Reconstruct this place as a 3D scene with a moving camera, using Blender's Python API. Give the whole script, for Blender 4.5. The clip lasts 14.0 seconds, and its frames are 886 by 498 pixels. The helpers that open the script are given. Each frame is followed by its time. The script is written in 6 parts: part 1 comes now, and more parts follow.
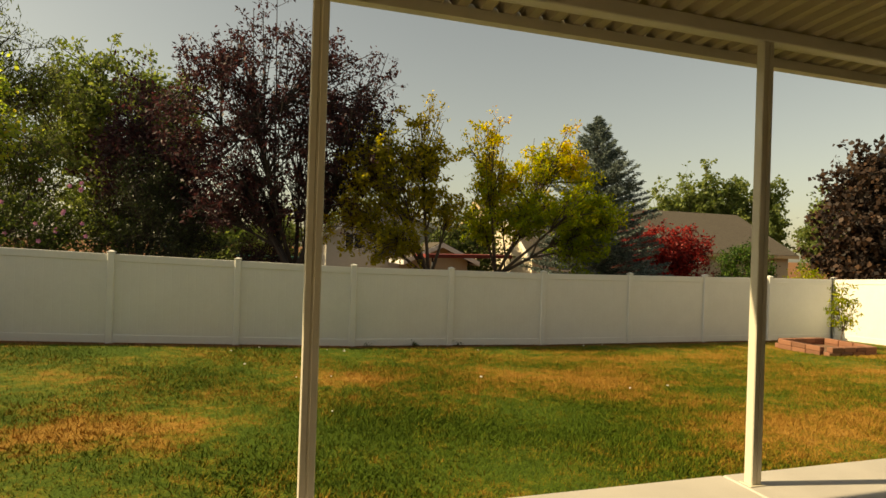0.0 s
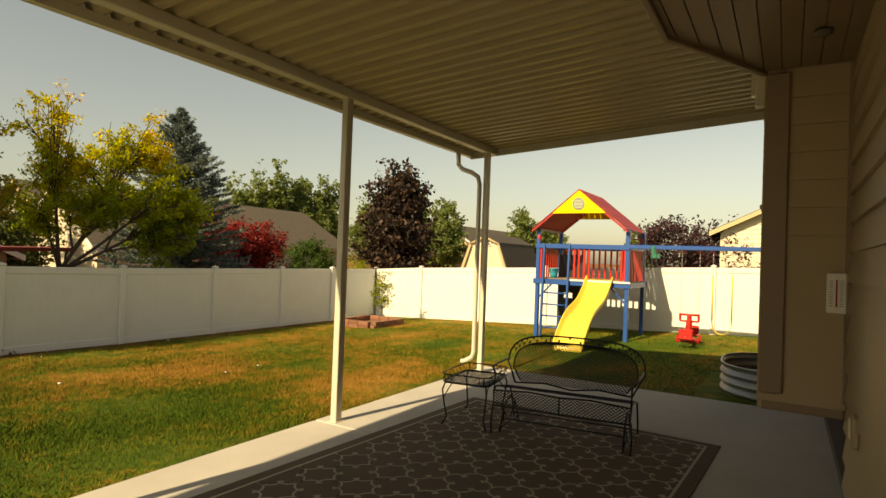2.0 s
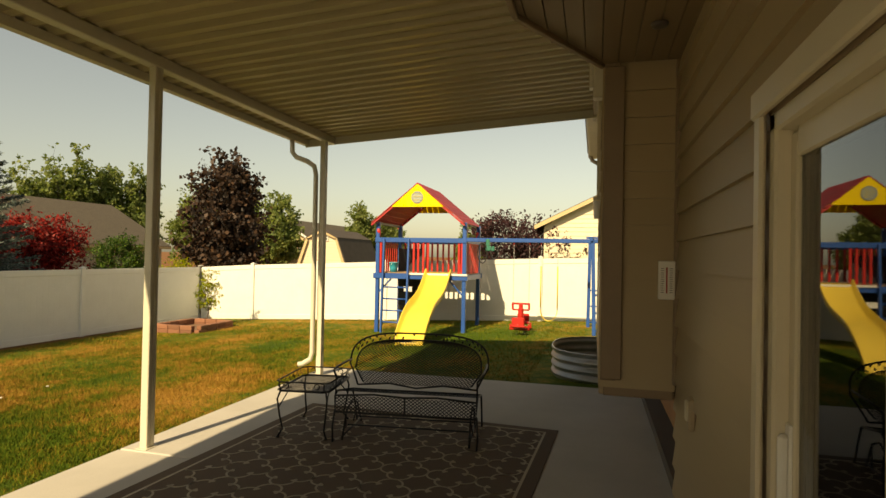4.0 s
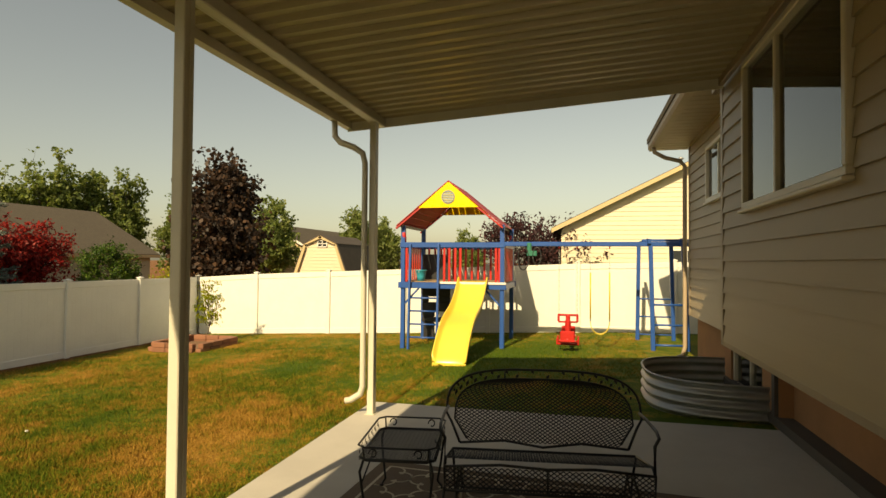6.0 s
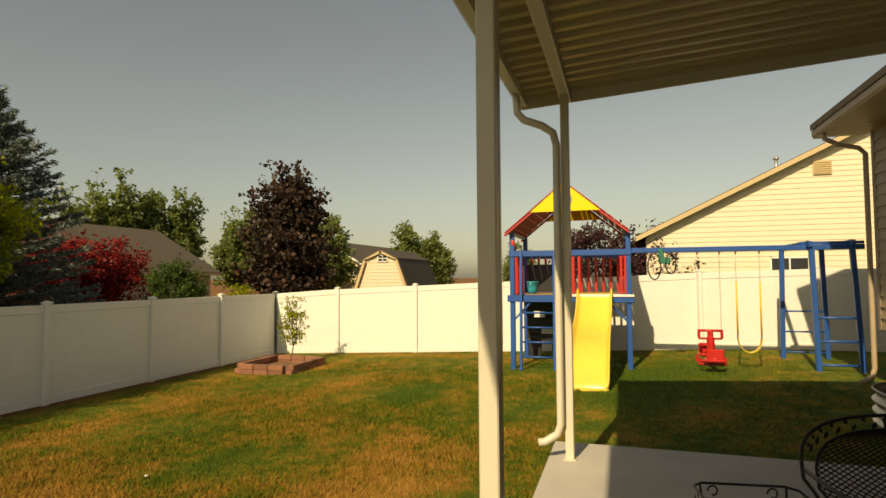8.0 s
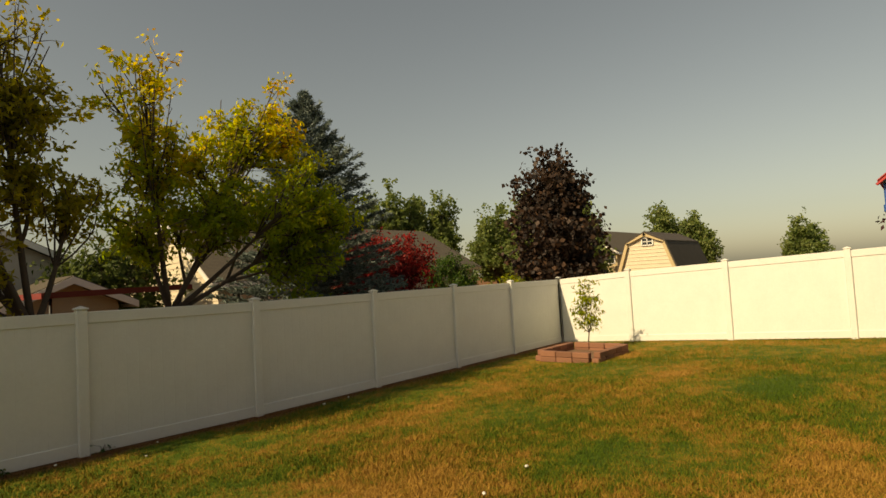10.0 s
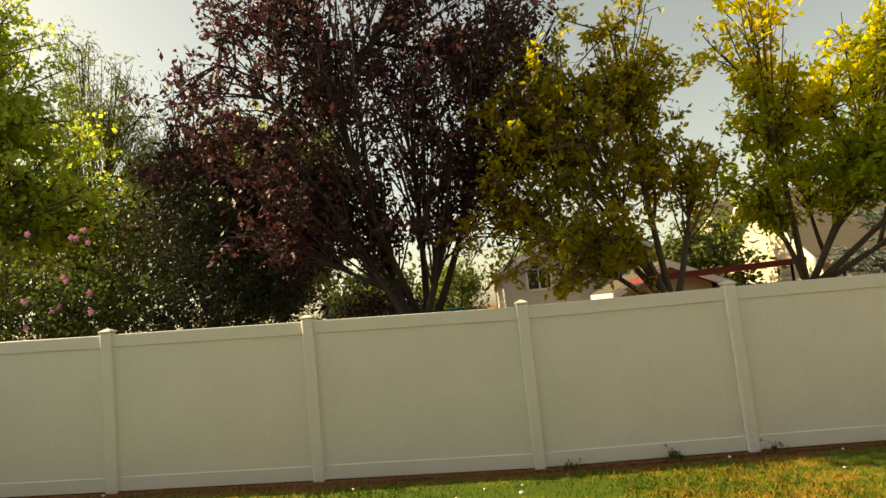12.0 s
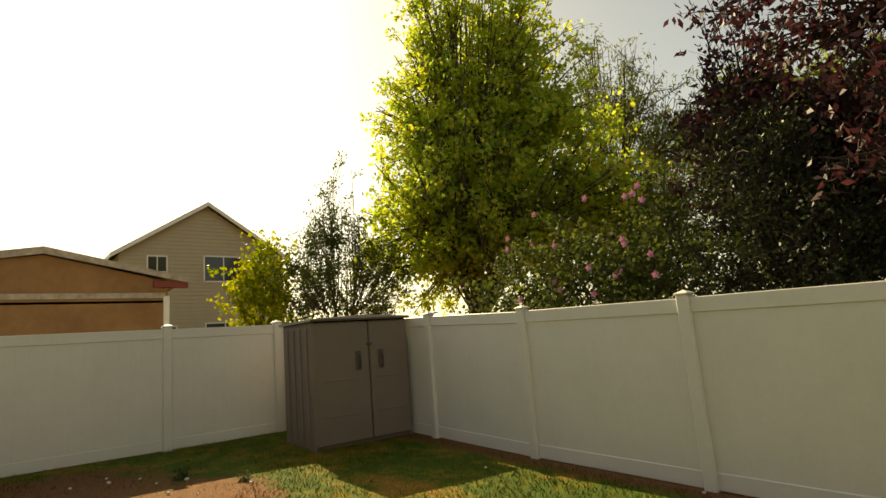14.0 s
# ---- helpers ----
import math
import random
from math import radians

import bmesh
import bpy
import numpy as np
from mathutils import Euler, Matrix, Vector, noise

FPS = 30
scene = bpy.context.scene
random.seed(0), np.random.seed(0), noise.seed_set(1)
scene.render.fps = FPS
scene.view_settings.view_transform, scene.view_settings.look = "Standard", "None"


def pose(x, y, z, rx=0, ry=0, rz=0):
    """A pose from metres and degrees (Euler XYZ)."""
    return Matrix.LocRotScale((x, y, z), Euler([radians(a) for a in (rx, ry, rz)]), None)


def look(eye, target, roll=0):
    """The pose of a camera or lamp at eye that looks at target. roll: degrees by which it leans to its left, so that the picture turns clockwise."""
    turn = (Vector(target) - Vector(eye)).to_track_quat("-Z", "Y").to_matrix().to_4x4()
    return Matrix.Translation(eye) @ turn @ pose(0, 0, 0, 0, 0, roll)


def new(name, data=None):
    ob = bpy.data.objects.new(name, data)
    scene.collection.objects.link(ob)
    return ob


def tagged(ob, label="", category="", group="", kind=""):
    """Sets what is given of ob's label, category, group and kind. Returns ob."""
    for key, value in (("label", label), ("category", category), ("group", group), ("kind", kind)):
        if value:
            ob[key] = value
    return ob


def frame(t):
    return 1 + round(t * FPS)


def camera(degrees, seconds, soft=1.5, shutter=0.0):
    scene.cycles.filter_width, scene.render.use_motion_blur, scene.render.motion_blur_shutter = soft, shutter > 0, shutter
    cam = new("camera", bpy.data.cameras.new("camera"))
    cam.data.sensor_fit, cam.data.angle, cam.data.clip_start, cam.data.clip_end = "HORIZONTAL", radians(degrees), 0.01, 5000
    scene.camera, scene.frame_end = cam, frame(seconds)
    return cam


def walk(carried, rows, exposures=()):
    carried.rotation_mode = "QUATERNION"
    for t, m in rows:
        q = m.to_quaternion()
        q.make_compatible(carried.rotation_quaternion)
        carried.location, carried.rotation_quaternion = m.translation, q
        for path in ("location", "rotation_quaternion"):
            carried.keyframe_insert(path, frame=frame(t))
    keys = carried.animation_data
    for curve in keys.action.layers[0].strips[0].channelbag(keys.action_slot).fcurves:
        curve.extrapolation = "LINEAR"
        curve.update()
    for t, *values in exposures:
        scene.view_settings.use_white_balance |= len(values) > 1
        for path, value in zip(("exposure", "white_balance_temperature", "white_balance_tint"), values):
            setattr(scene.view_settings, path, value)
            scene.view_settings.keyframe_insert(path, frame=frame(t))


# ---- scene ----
cam = camera(76.1, 14.0)
PATH = [
    (0, (0.625, 0.458, 1.710), (1.208, 2.371, 1.715), 1.84),
    (0.5, (0.444, 0.293, 1.718), (1.524, 1.977, 1.735), 2.22),
    (1, (0.262, 0.163, 1.732), (1.664, 1.589, 1.760), 2.26),
    (1.5, (-0.039, 0.036, 1.752), (1.528, 1.278, 1.783), 2.30),
    (2, (-0.314, -0.087, 1.749), (1.394, 0.953, 1.778), 2.10),
    (2.5, (-0.414, -0.126, 1.749), (1.391, 0.735, 1.778), 2.09),
    (3, (-0.384, -0.145, 1.743), (1.494, 0.542, 1.768), 1.96),
    (5.5, (0.996, 1.110, 1.741), (2.941, 1.578, 1.773), 0.74),
    (6, (1.264, 1.547, 1.755), (3.206, 2.022, 1.801), 0.48),
    (6.5, (1.483, 1.995, 1.783), (3.426, 2.468, 1.837), 0.25),
    (7, (1.717, 2.511, 1.759), (3.656, 2.994, 1.833), 0.13),
    (9.5, (2.358, 4.667, 1.462), (4.043, 5.740, 1.562), -2.38),
    (10, (2.375, 5.132, 1.410), (3.886, 6.439, 1.515), -3.21),
    (10.5, (2.296, 5.604, 1.409), (3.537, 7.167, 1.535), -4.06),
    (11, (2.136, 6.083, 1.356), (3.007, 7.878, 1.499), -4.77),
    (11.5, (2.078, 6.408, 1.334), (2.516, 8.352, 1.508), -5.44),
    (12, (1.914, 6.810, 1.322), (1.829, 8.797, 1.533), -5.90),
    (12.2, (1.812, 6.949, 1.331), (1.563, 8.922, 1.548), -6.12),
    (12.5, (1.621, 7.132, 1.323), (1.164, 9.064, 1.563), -6.04),
    (13, (1.257, 7.465, 1.338), (0.311, 9.205, 1.614), -5.86),
    (13.5, (0.870, 7.744, 1.284), (-0.384, 9.272, 1.591), -5.69),
    (14, (0.406, 8.006, 1.162), (-1.115, 9.262, 1.495), -4.72),
]
walk(cam, [(t, look(eye, target, roll)) for t, eye, target, roll in PATH],
     [(0, 0.52, 9900, 4), (3, 0.52, 9900, 5), (6.5, 0.28, 9700, 4), (9.5, -0.08, 9400, 5), (10, 0.0, 9400, 5), (11.5, 0.72, 10100, 2), (12.5, 1.28, 10400, 1), (13, 1.26, 10500, 1), (13.5, 1.12, 10500, 2), (14, 0.7, 10400, 3)])

# ---- light ----
world = bpy.data.worlds.new("hazy_sky")
scene.world = world
world.use_nodes = True
wn = world.node_tree.nodes
sky = wn.new("ShaderNodeTexSky")
sky.sky_type = "NISHITA"
sky.sun_disc = False
SUN_TO = Vector((1.34, -0.245, -1.0)).normalized()
sky.sun_elevation = math.asin(-SUN_TO.z)
sky.sun_rotation = math.atan2(-SUN_TO.x, -SUN_TO.y)
sky.air_density, sky.dust_density, sky.ozone_density, sky.altitude = 1.25, 4.0, 1.4, 1300
smoke = wn.new("ShaderNodeHueSaturation")
smoke.inputs["Saturation"].default_value = 0.68
world.node_tree.links.new(sky.outputs["Color"], smoke.inputs["Color"])
world.node_tree.links.new(smoke.outputs["Color"], wn["Background"].inputs["Color"])
wn["Background"].inputs["Strength"].default_value = 0.092
sun_data = bpy.data.lights.new("sun", "SUN")
sun_data.energy, sun_data.angle, sun_data.color = 4.9, radians(0.6), (1.0, 0.885, 0.72)
sun = new("sun", sun_data)
sun.matrix_world = Matrix.Translation((0, 0, 30)) @ SUN_TO.to_track_quat("-Z", "Y").to_matrix().to_4x4()


# ---- geometry helpers ----
class Geo:
    """Collects vertices and faces of one mesh."""

    def __init__(self):
        self.v, self.f, self.smooth = [], [], []

    def add(self, verts, faces, smooth=False):
        n = len(self.v)
        self.v += [tuple(p) for p in verts]
        self.f += [tuple(i + n for i in f) for f in faces]
        self.smooth += [smooth] * len(faces)
        return self

    def box(self, c, s, bevel=0.0, m=None):
        """A box with chamfered edges: centre, full sizes, chamfer, turn."""
        hx, hy, hz = s[0] / 2, s[1] / 2, s[2] / 2
        b = min(bevel, hx * 0.9, hy * 0.9, hz * 0.9)
        vs, idx = [], {}
        for sx in (-1, 1):
            for sy in (-1, 1):
                for sz in (-1, 1):
                    for a in range(3 if b > 0 else 1):
                        p = [sx * hx, sy * hy, sz * hz]
                        if b > 0:
                            for k in range(3):
                                if k != a:
                                    p[k] -= (sx, sy, sz)[k] * b
                        idx[sx, sy, sz, a] = len(vs)
                        vs.append(p)
        fs = []
        for a in range(3):
            o = [k for k in range(3) if k != a]
            for s1 in (-1, 1):
                loop = []
                for u, w in ((-1, -1), (1, -1), (1, 1), (-1, 1)):
                    q = [0, 0, 0]
                    q[a], q[o[0]], q[o[1]] = s1, u, w
                    loop.append(idx[(*q, a if b > 0 else 0)])
                flip = (s1 < 0) != (a == 1)
                fs.append(loop[::-1] if flip else loop)
        if b > 0:
            for a in range(3):
                o = [k for k in range(3) if k != a]
                for u in (-1, 1):
                    for w in (-1, 1):
                        q0, q1 = [0] * 3, [0] * 3
                        q0[a], q1[a] = -1, 1
                        for q in (q0, q1):
                            q[o[0]], q[o[1]] = u, w
                        fs.append([idx[(*q0, o[0])], idx[(*q1, o[0])], idx[(*q1, o[1])], idx[(*q0, o[1])]])
            for sx in (-1, 1):
                for sy in (-1, 1):
                    for sz in (-1, 1):
                        fs.append([idx[sx, sy, sz, a] for a in range(3)])
        t = Matrix.Translation(c) @ (m or Matrix())
        return self.add([t @ Vector(p) for p in vs], fs)

    def span(self, a, b, w, h, bevel=0.0, up=(0, 0, 1)):
        """A bar of width w and height h from a to b."""
        a, b = Vector(a), Vector(b)
        d = (b - a).normalized()
        side = d.cross(Vector(up))
        side = side.normalized() if side.length > 1e-5 else Vector((1, 0, 0))
        top = side.cross(d)
        m = Matrix((d, side, top)).transposed().to_4x4()
        return self.box((a + b) / 2, ((b - a).length, w, h), bevel, m)

    def tube(self, pts, r, n=8, caps=True):
        """A round bar along points; r is one radius or one per point."""
        pts = [Vector(p) for p in pts]
        rs = list(r) if isinstance(r, (list, tuple)) else [r] * len(pts)
        vs, fs, ref = [], [], None
        for i, p in enumerate(pts):
            d = (pts[min(i + 1, len(pts) - 1)] - pts[max(i - 1, 0)]).normalized()
            if ref is None:
                ref = Vector((0, 0, 1)) if abs(d.z) < 0.9 else Vector((1, 0, 0))
            u = d.cross(ref)
            u = u.normalized() if u.length > 1e-6 else d.orthogonal().normalized()
            w = d.cross(u).normalized()
            for k in range(n):
                an = 2 * math.pi * k / n
                vs.append(p + (u * math.cos(an) + w * math.sin(an)) * rs[i])
        for i in range(len(pts) - 1):
            for k in range(n):
                a, b = i * n + k, i * n + (k + 1) % n
                fs.append((a, b, b + n, a + n))
        if caps:
            fs.append(tuple(range(n))[::-1])
            fs.append(tuple(range((len(pts) - 1) * n, len(pts) * n)))
        return self.add(vs, fs, True)

    def prism(self, poly, axis, lo, hi):
        """A flat outline pushed along an axis. poly: the other two coordinates, in order."""
        n = len(poly)

        def at(p, v):
            q = list(p)
            q.insert("xyz".index(axis), v)
            return q
        vs = [at(p, lo) for p in poly] + [at(p, hi) for p in poly]
        fs = [tuple(range(n))[::-1], tuple(range(n, 2 * n))]
        fs += [(i, (i + 1) % n, (i + 1) % n + n, i + n) for i in range(n)]
        return self.add(vs, fs)

    def lathe(self, c, prof, n=16):
        """A turned shape: prof is (radius, height) from bottom to top."""
        vs = [(c[0] + r * math.cos(2 * math.pi * k / n), c[1] + r * math.sin(2 * math.pi * k / n), c[2] + z) for r, z in prof for k in range(n)]
        fs = [(i * n + k, i * n + (k + 1) % n, (i + 1) * n + (k + 1) % n, (i + 1) * n + k) for i in range(len(prof) - 1) for k in range(n)]
        fs += [tuple(range(n))[::-1], tuple(range((len(prof) - 1) * n, len(prof) * n))]
        return self.add(vs, fs, True)

    def mesh(self, name, mat):
        me = bpy.data.meshes.new(name)
        me.from_pydata(self.v, [], self.f)
        bm = bmesh.new()
        bm.from_mesh(me)
        bmesh.ops.recalc_face_normals(bm, faces=bm.faces)
        bm.to_mesh(me)
        bm.free()
        me.polygons.foreach_set("use_smooth", self.smooth)
        me.materials.append(mat)
        me.update()
        return me


def thing(name, label, category, group="", kind="", at=(0, 0, 0), turn=0):
    """An Empty at a thing's base, which its parts hang from."""
    ob = tagged(new(name), label, category, group, kind)
    ob.empty_display_size = 0.2
    ob.matrix_world = pose(*at, 0, 0, turn)
    return ob


def part(name, geo, mat, parent, label=""):
    """One mesh under a thing or a part, in the thing's own coordinates."""
    ob = new(name, geo.mesh(name, mat) if isinstance(geo, Geo) else geo)
    ob.parent = parent
    return tagged(ob, label)


def solid(name, geo, mat, label, category, group="", kind=""):
    return tagged(new(name, geo.mesh(name, mat)), label, category, group, kind)


def big_mesh(name, verts, faces, mat):
    """A mesh straight from arrays, for leaves and grass."""
    me = bpy.data.meshes.new(name)
    nf, k = faces.shape
    me.vertices.add(len(verts))
    me.vertices.foreach_set("co", verts.astype(np.float32).ravel())
    me.loops.add(nf * k)
    me.loops.foreach_set("vertex_index", faces.astype(np.int32).ravel())
    me.polygons.add(nf)
    me.polygons.foreach_set("loop_start", np.arange(0, nf * k, k, dtype=np.int32))
    me.materials.append(mat)
    me.update(calc_edges=True)
    return me


# ---- materials ----
class Nodes:
    def __init__(self, name):
        self.mat = bpy.data.materials.new(name)
        self.mat.use_nodes = True
        self.t = self.mat.node_tree
        self.bsdf = self.t.nodes["Principled BSDF"]
        self.coord = self.t.nodes.new("ShaderNodeTexCoord")

    def n(self, kind, **kw):
        nd = self.t.nodes.new(kind)
        for k, v in kw.items():
            nd.inputs[k].default_value = v
        return nd

    def link(self, a, b):
        self.t.links.new(a, b)

    def noise(self, scale, detail=4.0, rough=0.6, where="Object", stretch=None):
        nd = self.n("ShaderNodeTexNoise", Scale=scale, Detail=detail, Roughness=rough)
        src = self.coord.outputs[where]
        if stretch:
            mp = self.n("ShaderNodeMapping")
            mp.inputs["Scale"].default_value = stretch
            self.link(src, mp.inputs["Vector"])
            src = mp.outputs["Vector"]
        self.link(src, nd.inputs["Vector"])
        return nd.outputs["Fac"]

    def ramp(self, fac, stops):
        nd = self.t.nodes.new("ShaderNodeValToRGB")
        el = nd.color_ramp.elements
        while len(el) < len(stops):
            el.new(0.5)
        for e, (p, c) in zip(el, stops):
            e.position = p
            e.color = (*c, 1) if len(c) == 3 else c
        self.link(fac, nd.inputs["Fac"])
        return nd.outputs["Color"]

    def mix(self, fac, a, b, mode="MIX"):
        nd = self.t.nodes.new("ShaderNodeMix")
        nd.data_type, nd.blend_type = "RGBA", mode
        for k, v in ((0, fac), (6, a), (7, b)):
            if hasattr(v, "is_linked"):
                self.link(v, nd.inputs[k])
            else:
                nd.inputs[k].default_value = v if k == 0 else (*v, 1)
        return nd.outputs[2]

    def math(self, op, a, b=0.0, c=None):
        nd = self.t.nodes.new("ShaderNodeMath")
        nd.operation = op
        for k, v in enumerate((a, b) if c is None else (a, b, c)):
            if hasattr(v, "is_linked"):
                self.link(v, nd.inputs[k])
            else:
                nd.inputs[k].default_value = v
        return nd.outputs[0]

    def bump(self, height, strength, distance):
        nd = self.n("ShaderNodeBump", Strength=strength, Distance=distance)
        self.link(height, nd.inputs["Height"])
        self.link(nd.outputs["Normal"], self.bsdf.inputs["Normal"])

    def done(self, color, rough, metal=0.0):
        if hasattr(color, "is_linked"):
            self.link(color, self.bsdf.inputs["Base Color"])
        else:
            self.bsdf.inputs["Base Color"].default_value = (*color, 1)
        if hasattr(rough, "is_linked"):
            self.link(rough, self.bsdf.inputs["Roughness"])
        else:
            self.bsdf.inputs["Roughness"].default_value = rough
        self.bsdf.inputs["Metallic"].default_value = metal
        return self.mat


def plain(name, color, rough=0.5, metal=0.0, vary=0.12, grain=60.0, patch=2.5, bump=0.15, tone=None):
    """Paint, plastic, metal: a colour with faint patches, fine grain and a little dirt."""
    k = Nodes(name)
    lo = tuple(c * (1 - vary) for c in color)
    hi = tuple(min(1, c * (1 + vary * 0.6)) for c in color)
    a = k.ramp(k.noise(patch, 5), [(0.3, lo), (0.7, hi)])
    g = k.noise(grain, 3)
    c = k.mix(0.25, a, k.ramp(g, [(0.3, tone or lo), (0.7, hi)]))
    ro = k.math("MULTIPLY_ADD", g, 0.2, rough - 0.1)
    k.bump(g, bump, 0.002)
    return k.done(c, ro, metal)


def by_piece(name, color, rough, vary=0.15, grain=30.0, stretch=(1, 1, 1), bump=0.3, dark=0.6):
    """Boards, bricks, laps: each piece a slightly different tone."""
    k = Nodes(name)
    info = k.t.nodes.new("ShaderNodeObjectInfo")
    lo = tuple(c * (1 - vary) for c in color)
    hi = tuple(min(1, c * (1 + vary)) for c in color)
    a = k.ramp(info.outputs["Random"], [(0.0, lo), (1.0, hi)])
    g = k.noise(grain, 6, 0.65, stretch=stretch)
    c = k.mix(k.math("MULTIPLY", g, 0.5), a, tuple(v * dark for v in color))
    k.bump(g, bump, 0.004)
    return k.done(c, rough)


M_VINYL = plain("white_vinyl", (0.74, 0.73, 0.68), 0.42, vary=0.05, grain=25, bump=0.04, tone=(0.66, 0.64, 0.57))
M_ALU = plain("cream_painted_aluminium", (0.62, 0.58, 0.47), 0.4, vary=0.08, bump=0.05)
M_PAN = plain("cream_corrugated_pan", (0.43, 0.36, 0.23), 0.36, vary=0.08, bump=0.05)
M_CONC = plain("broomed_concrete", (0.50, 0.47, 0.42), 0.85, vary=0.14, grain=90, patch=1.3, bump=0.5, tone=(0.36, 0.34, 0.30))
M_SIDE = by_piece("tan_vinyl_siding", (0.40, 0.31, 0.19), 0.5, 0.04, 6, (1, 12, 40), 0.12, 0.8)
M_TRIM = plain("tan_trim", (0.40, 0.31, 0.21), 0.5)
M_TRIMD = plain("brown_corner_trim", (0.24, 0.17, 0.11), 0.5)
M_SOFF = plain("brown_soffit", (0.22, 0.155, 0.095), 0.5)
M_STUCCO = plain("tan_stucco_foundation", (0.45, 0.225, 0.105), 0.9, vary=0.15, grain=40, bump=0.8)
M_FRAME = plain("almond_window_frame", (0.62, 0.55, 0.42), 0.4, vary=0.05)
M_IRON = plain("black_wrought_iron", (0.018, 0.017, 0.016), 0.45, 0.3, vary=0.3)
M_BLUE = plain("blue_paint", (0.014, 0.08, 0.30), 0.4, vary=0.15, grain=30)
M_SLIDE = plain("faded_yellow_slide", (0.80, 0.58, 0.10), 0.32, vary=0.08, grain=15, bump=0.03)
M_RED = plain("red_paint", (0.48, 0.02, 0.018), 0.4, vary=0.15, grain=30)
M_YEL = plain("yellow_plastic", (0.85, 0.60, 0.02), 0.3, vary=0.05, grain=15, bump=0.03)
M_GALV = plain("galvanised_steel", (0.42, 0.43, 0.43), 0.42, 0.75, vary=0.2, grain=8)
M_SHED = plain("taupe_resin", (0.215, 0.17, 0.14), 0.55, vary=0.08, grain=35)
M_SHEDD = plain("dark_taupe_resin", (0.10, 0.08, 0.068), 0.5)
M_SHEDL = plain("grey_resin_lid", (0.36, 0.33, 0.29), 0.5)
M_BLACK = plain("black_plastic", (0.02, 0.02, 0.022), 0.45)
M_WHITE = plain("white_paint", (0.75, 0.73, 0.68), 0.5, vary=0.06)
M_GREENP = plain("green_plastic", (0.02, 0.16, 0.11), 0.4)
M_TEAL = plain("teal_plastic", (0.02, 0.33, 0.42), 0.4)
M_CHAIN = plain("zinc_chain", (0.4, 0.4, 0.38), 0.4, 0.7)
M_ROPEY = plain("yellow_sleeve", (0.70, 0.50, 0.06), 0.5)
M_BARK = plain("grey_brown_bark", (0.085, 0.062, 0.045), 0.9, vary=0.35, grain=30, bump=1.0)
M_BARKD = plain("dark_plum_bark", (0.035, 0.026, 0.024), 0.9, vary=0.35, grain=30, bump=1.0)
M_BRICK = by_piece("red_brown_block", (0.27, 0.12, 0.07), 0.9, 0.3, 40)
M_SOIL = plain("dry_soil", (0.20, 0.11, 0.06), 0.95, vary=0.3, grain=30, bump=1.0)
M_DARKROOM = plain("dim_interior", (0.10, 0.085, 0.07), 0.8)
M_CURTAIN = plain("pale_curtain", (0.45, 0.42, 0.36), 0.8)


def glass(name):
    k = Nodes(name)
    nt = k.t
    out = nt.nodes["Material Output"]
    gl = k.n("ShaderNodeBsdfGlossy", Roughness=0.02)
    tr = k.n("ShaderNodeBsdfTransparent")
    tr.inputs["Color"].default_value = (0.55, 0.57, 0.55, 1)
    fr = k.n("ShaderNodeFresnel", IOR=1.6)
    ms = nt.nodes.new("ShaderNodeMixShader")
    k.link(k.math("MULTIPLY_ADD", fr.outputs[0], 1.0, 0.08), ms.inputs[0])
    k.link(tr.outputs[0], ms.inputs[1])
    k.link(gl.outputs[0], ms.inputs[2])
    k.link(ms.outputs[0], out.inputs["Surface"])
    return k.mat


M_GLASS = glass("window_glass")


def leaf(name, stops, through_color, gloss=0.35, trans=0.4, up=0.0):
    """Leaves: a tone for each leaf, with light coming through. up: how far the tones follow height."""
    k = Nodes(name)
    geo = k.t.nodes.new("ShaderNodeNewGeometry")
    fac = geo.outputs["Random Per Island"]
    if up:
        sep = k.t.nodes.new("ShaderNodeSeparateXYZ")
        k.link(k.coord.outputs["Generated"], sep.inputs[0])
        big = k.noise(3.0, 3, where="Generated")
        h = k.math("MULTIPLY_ADD", sep.outputs["Z"], up, -0.2)
        h = k.math("ADD", h, k.math("MULTIPLY_ADD", big, 1.2, -0.55))
        fac = k.math("MULTIPLY_ADD", fac, 0.45, h)
    col = k.ramp(fac, stops)
    k.link(col, k.bsdf.inputs["Base Color"])
    k.bsdf.inputs["Roughness"].default_value = gloss + 0.15
    k.bsdf.inputs["Specular IOR Level"].default_value = 0.2
    tl = k.t.nodes.new("ShaderNodeBsdfTranslucent")
    k.link(k.mix(1.0, col, through_color, "MULTIPLY"), tl.inputs["Color"])
    ms = k.t.nodes.new("ShaderNodeMixShader")
    ms.inputs[0].default_value = trans
    k.link(k.bsdf.outputs[0], ms.inputs[1])
    k.link(tl.outputs[0], ms.inputs[2])
    k.link(ms.outputs[0], k.t.nodes["Material Output"].inputs["Surface"])
    return k.mat


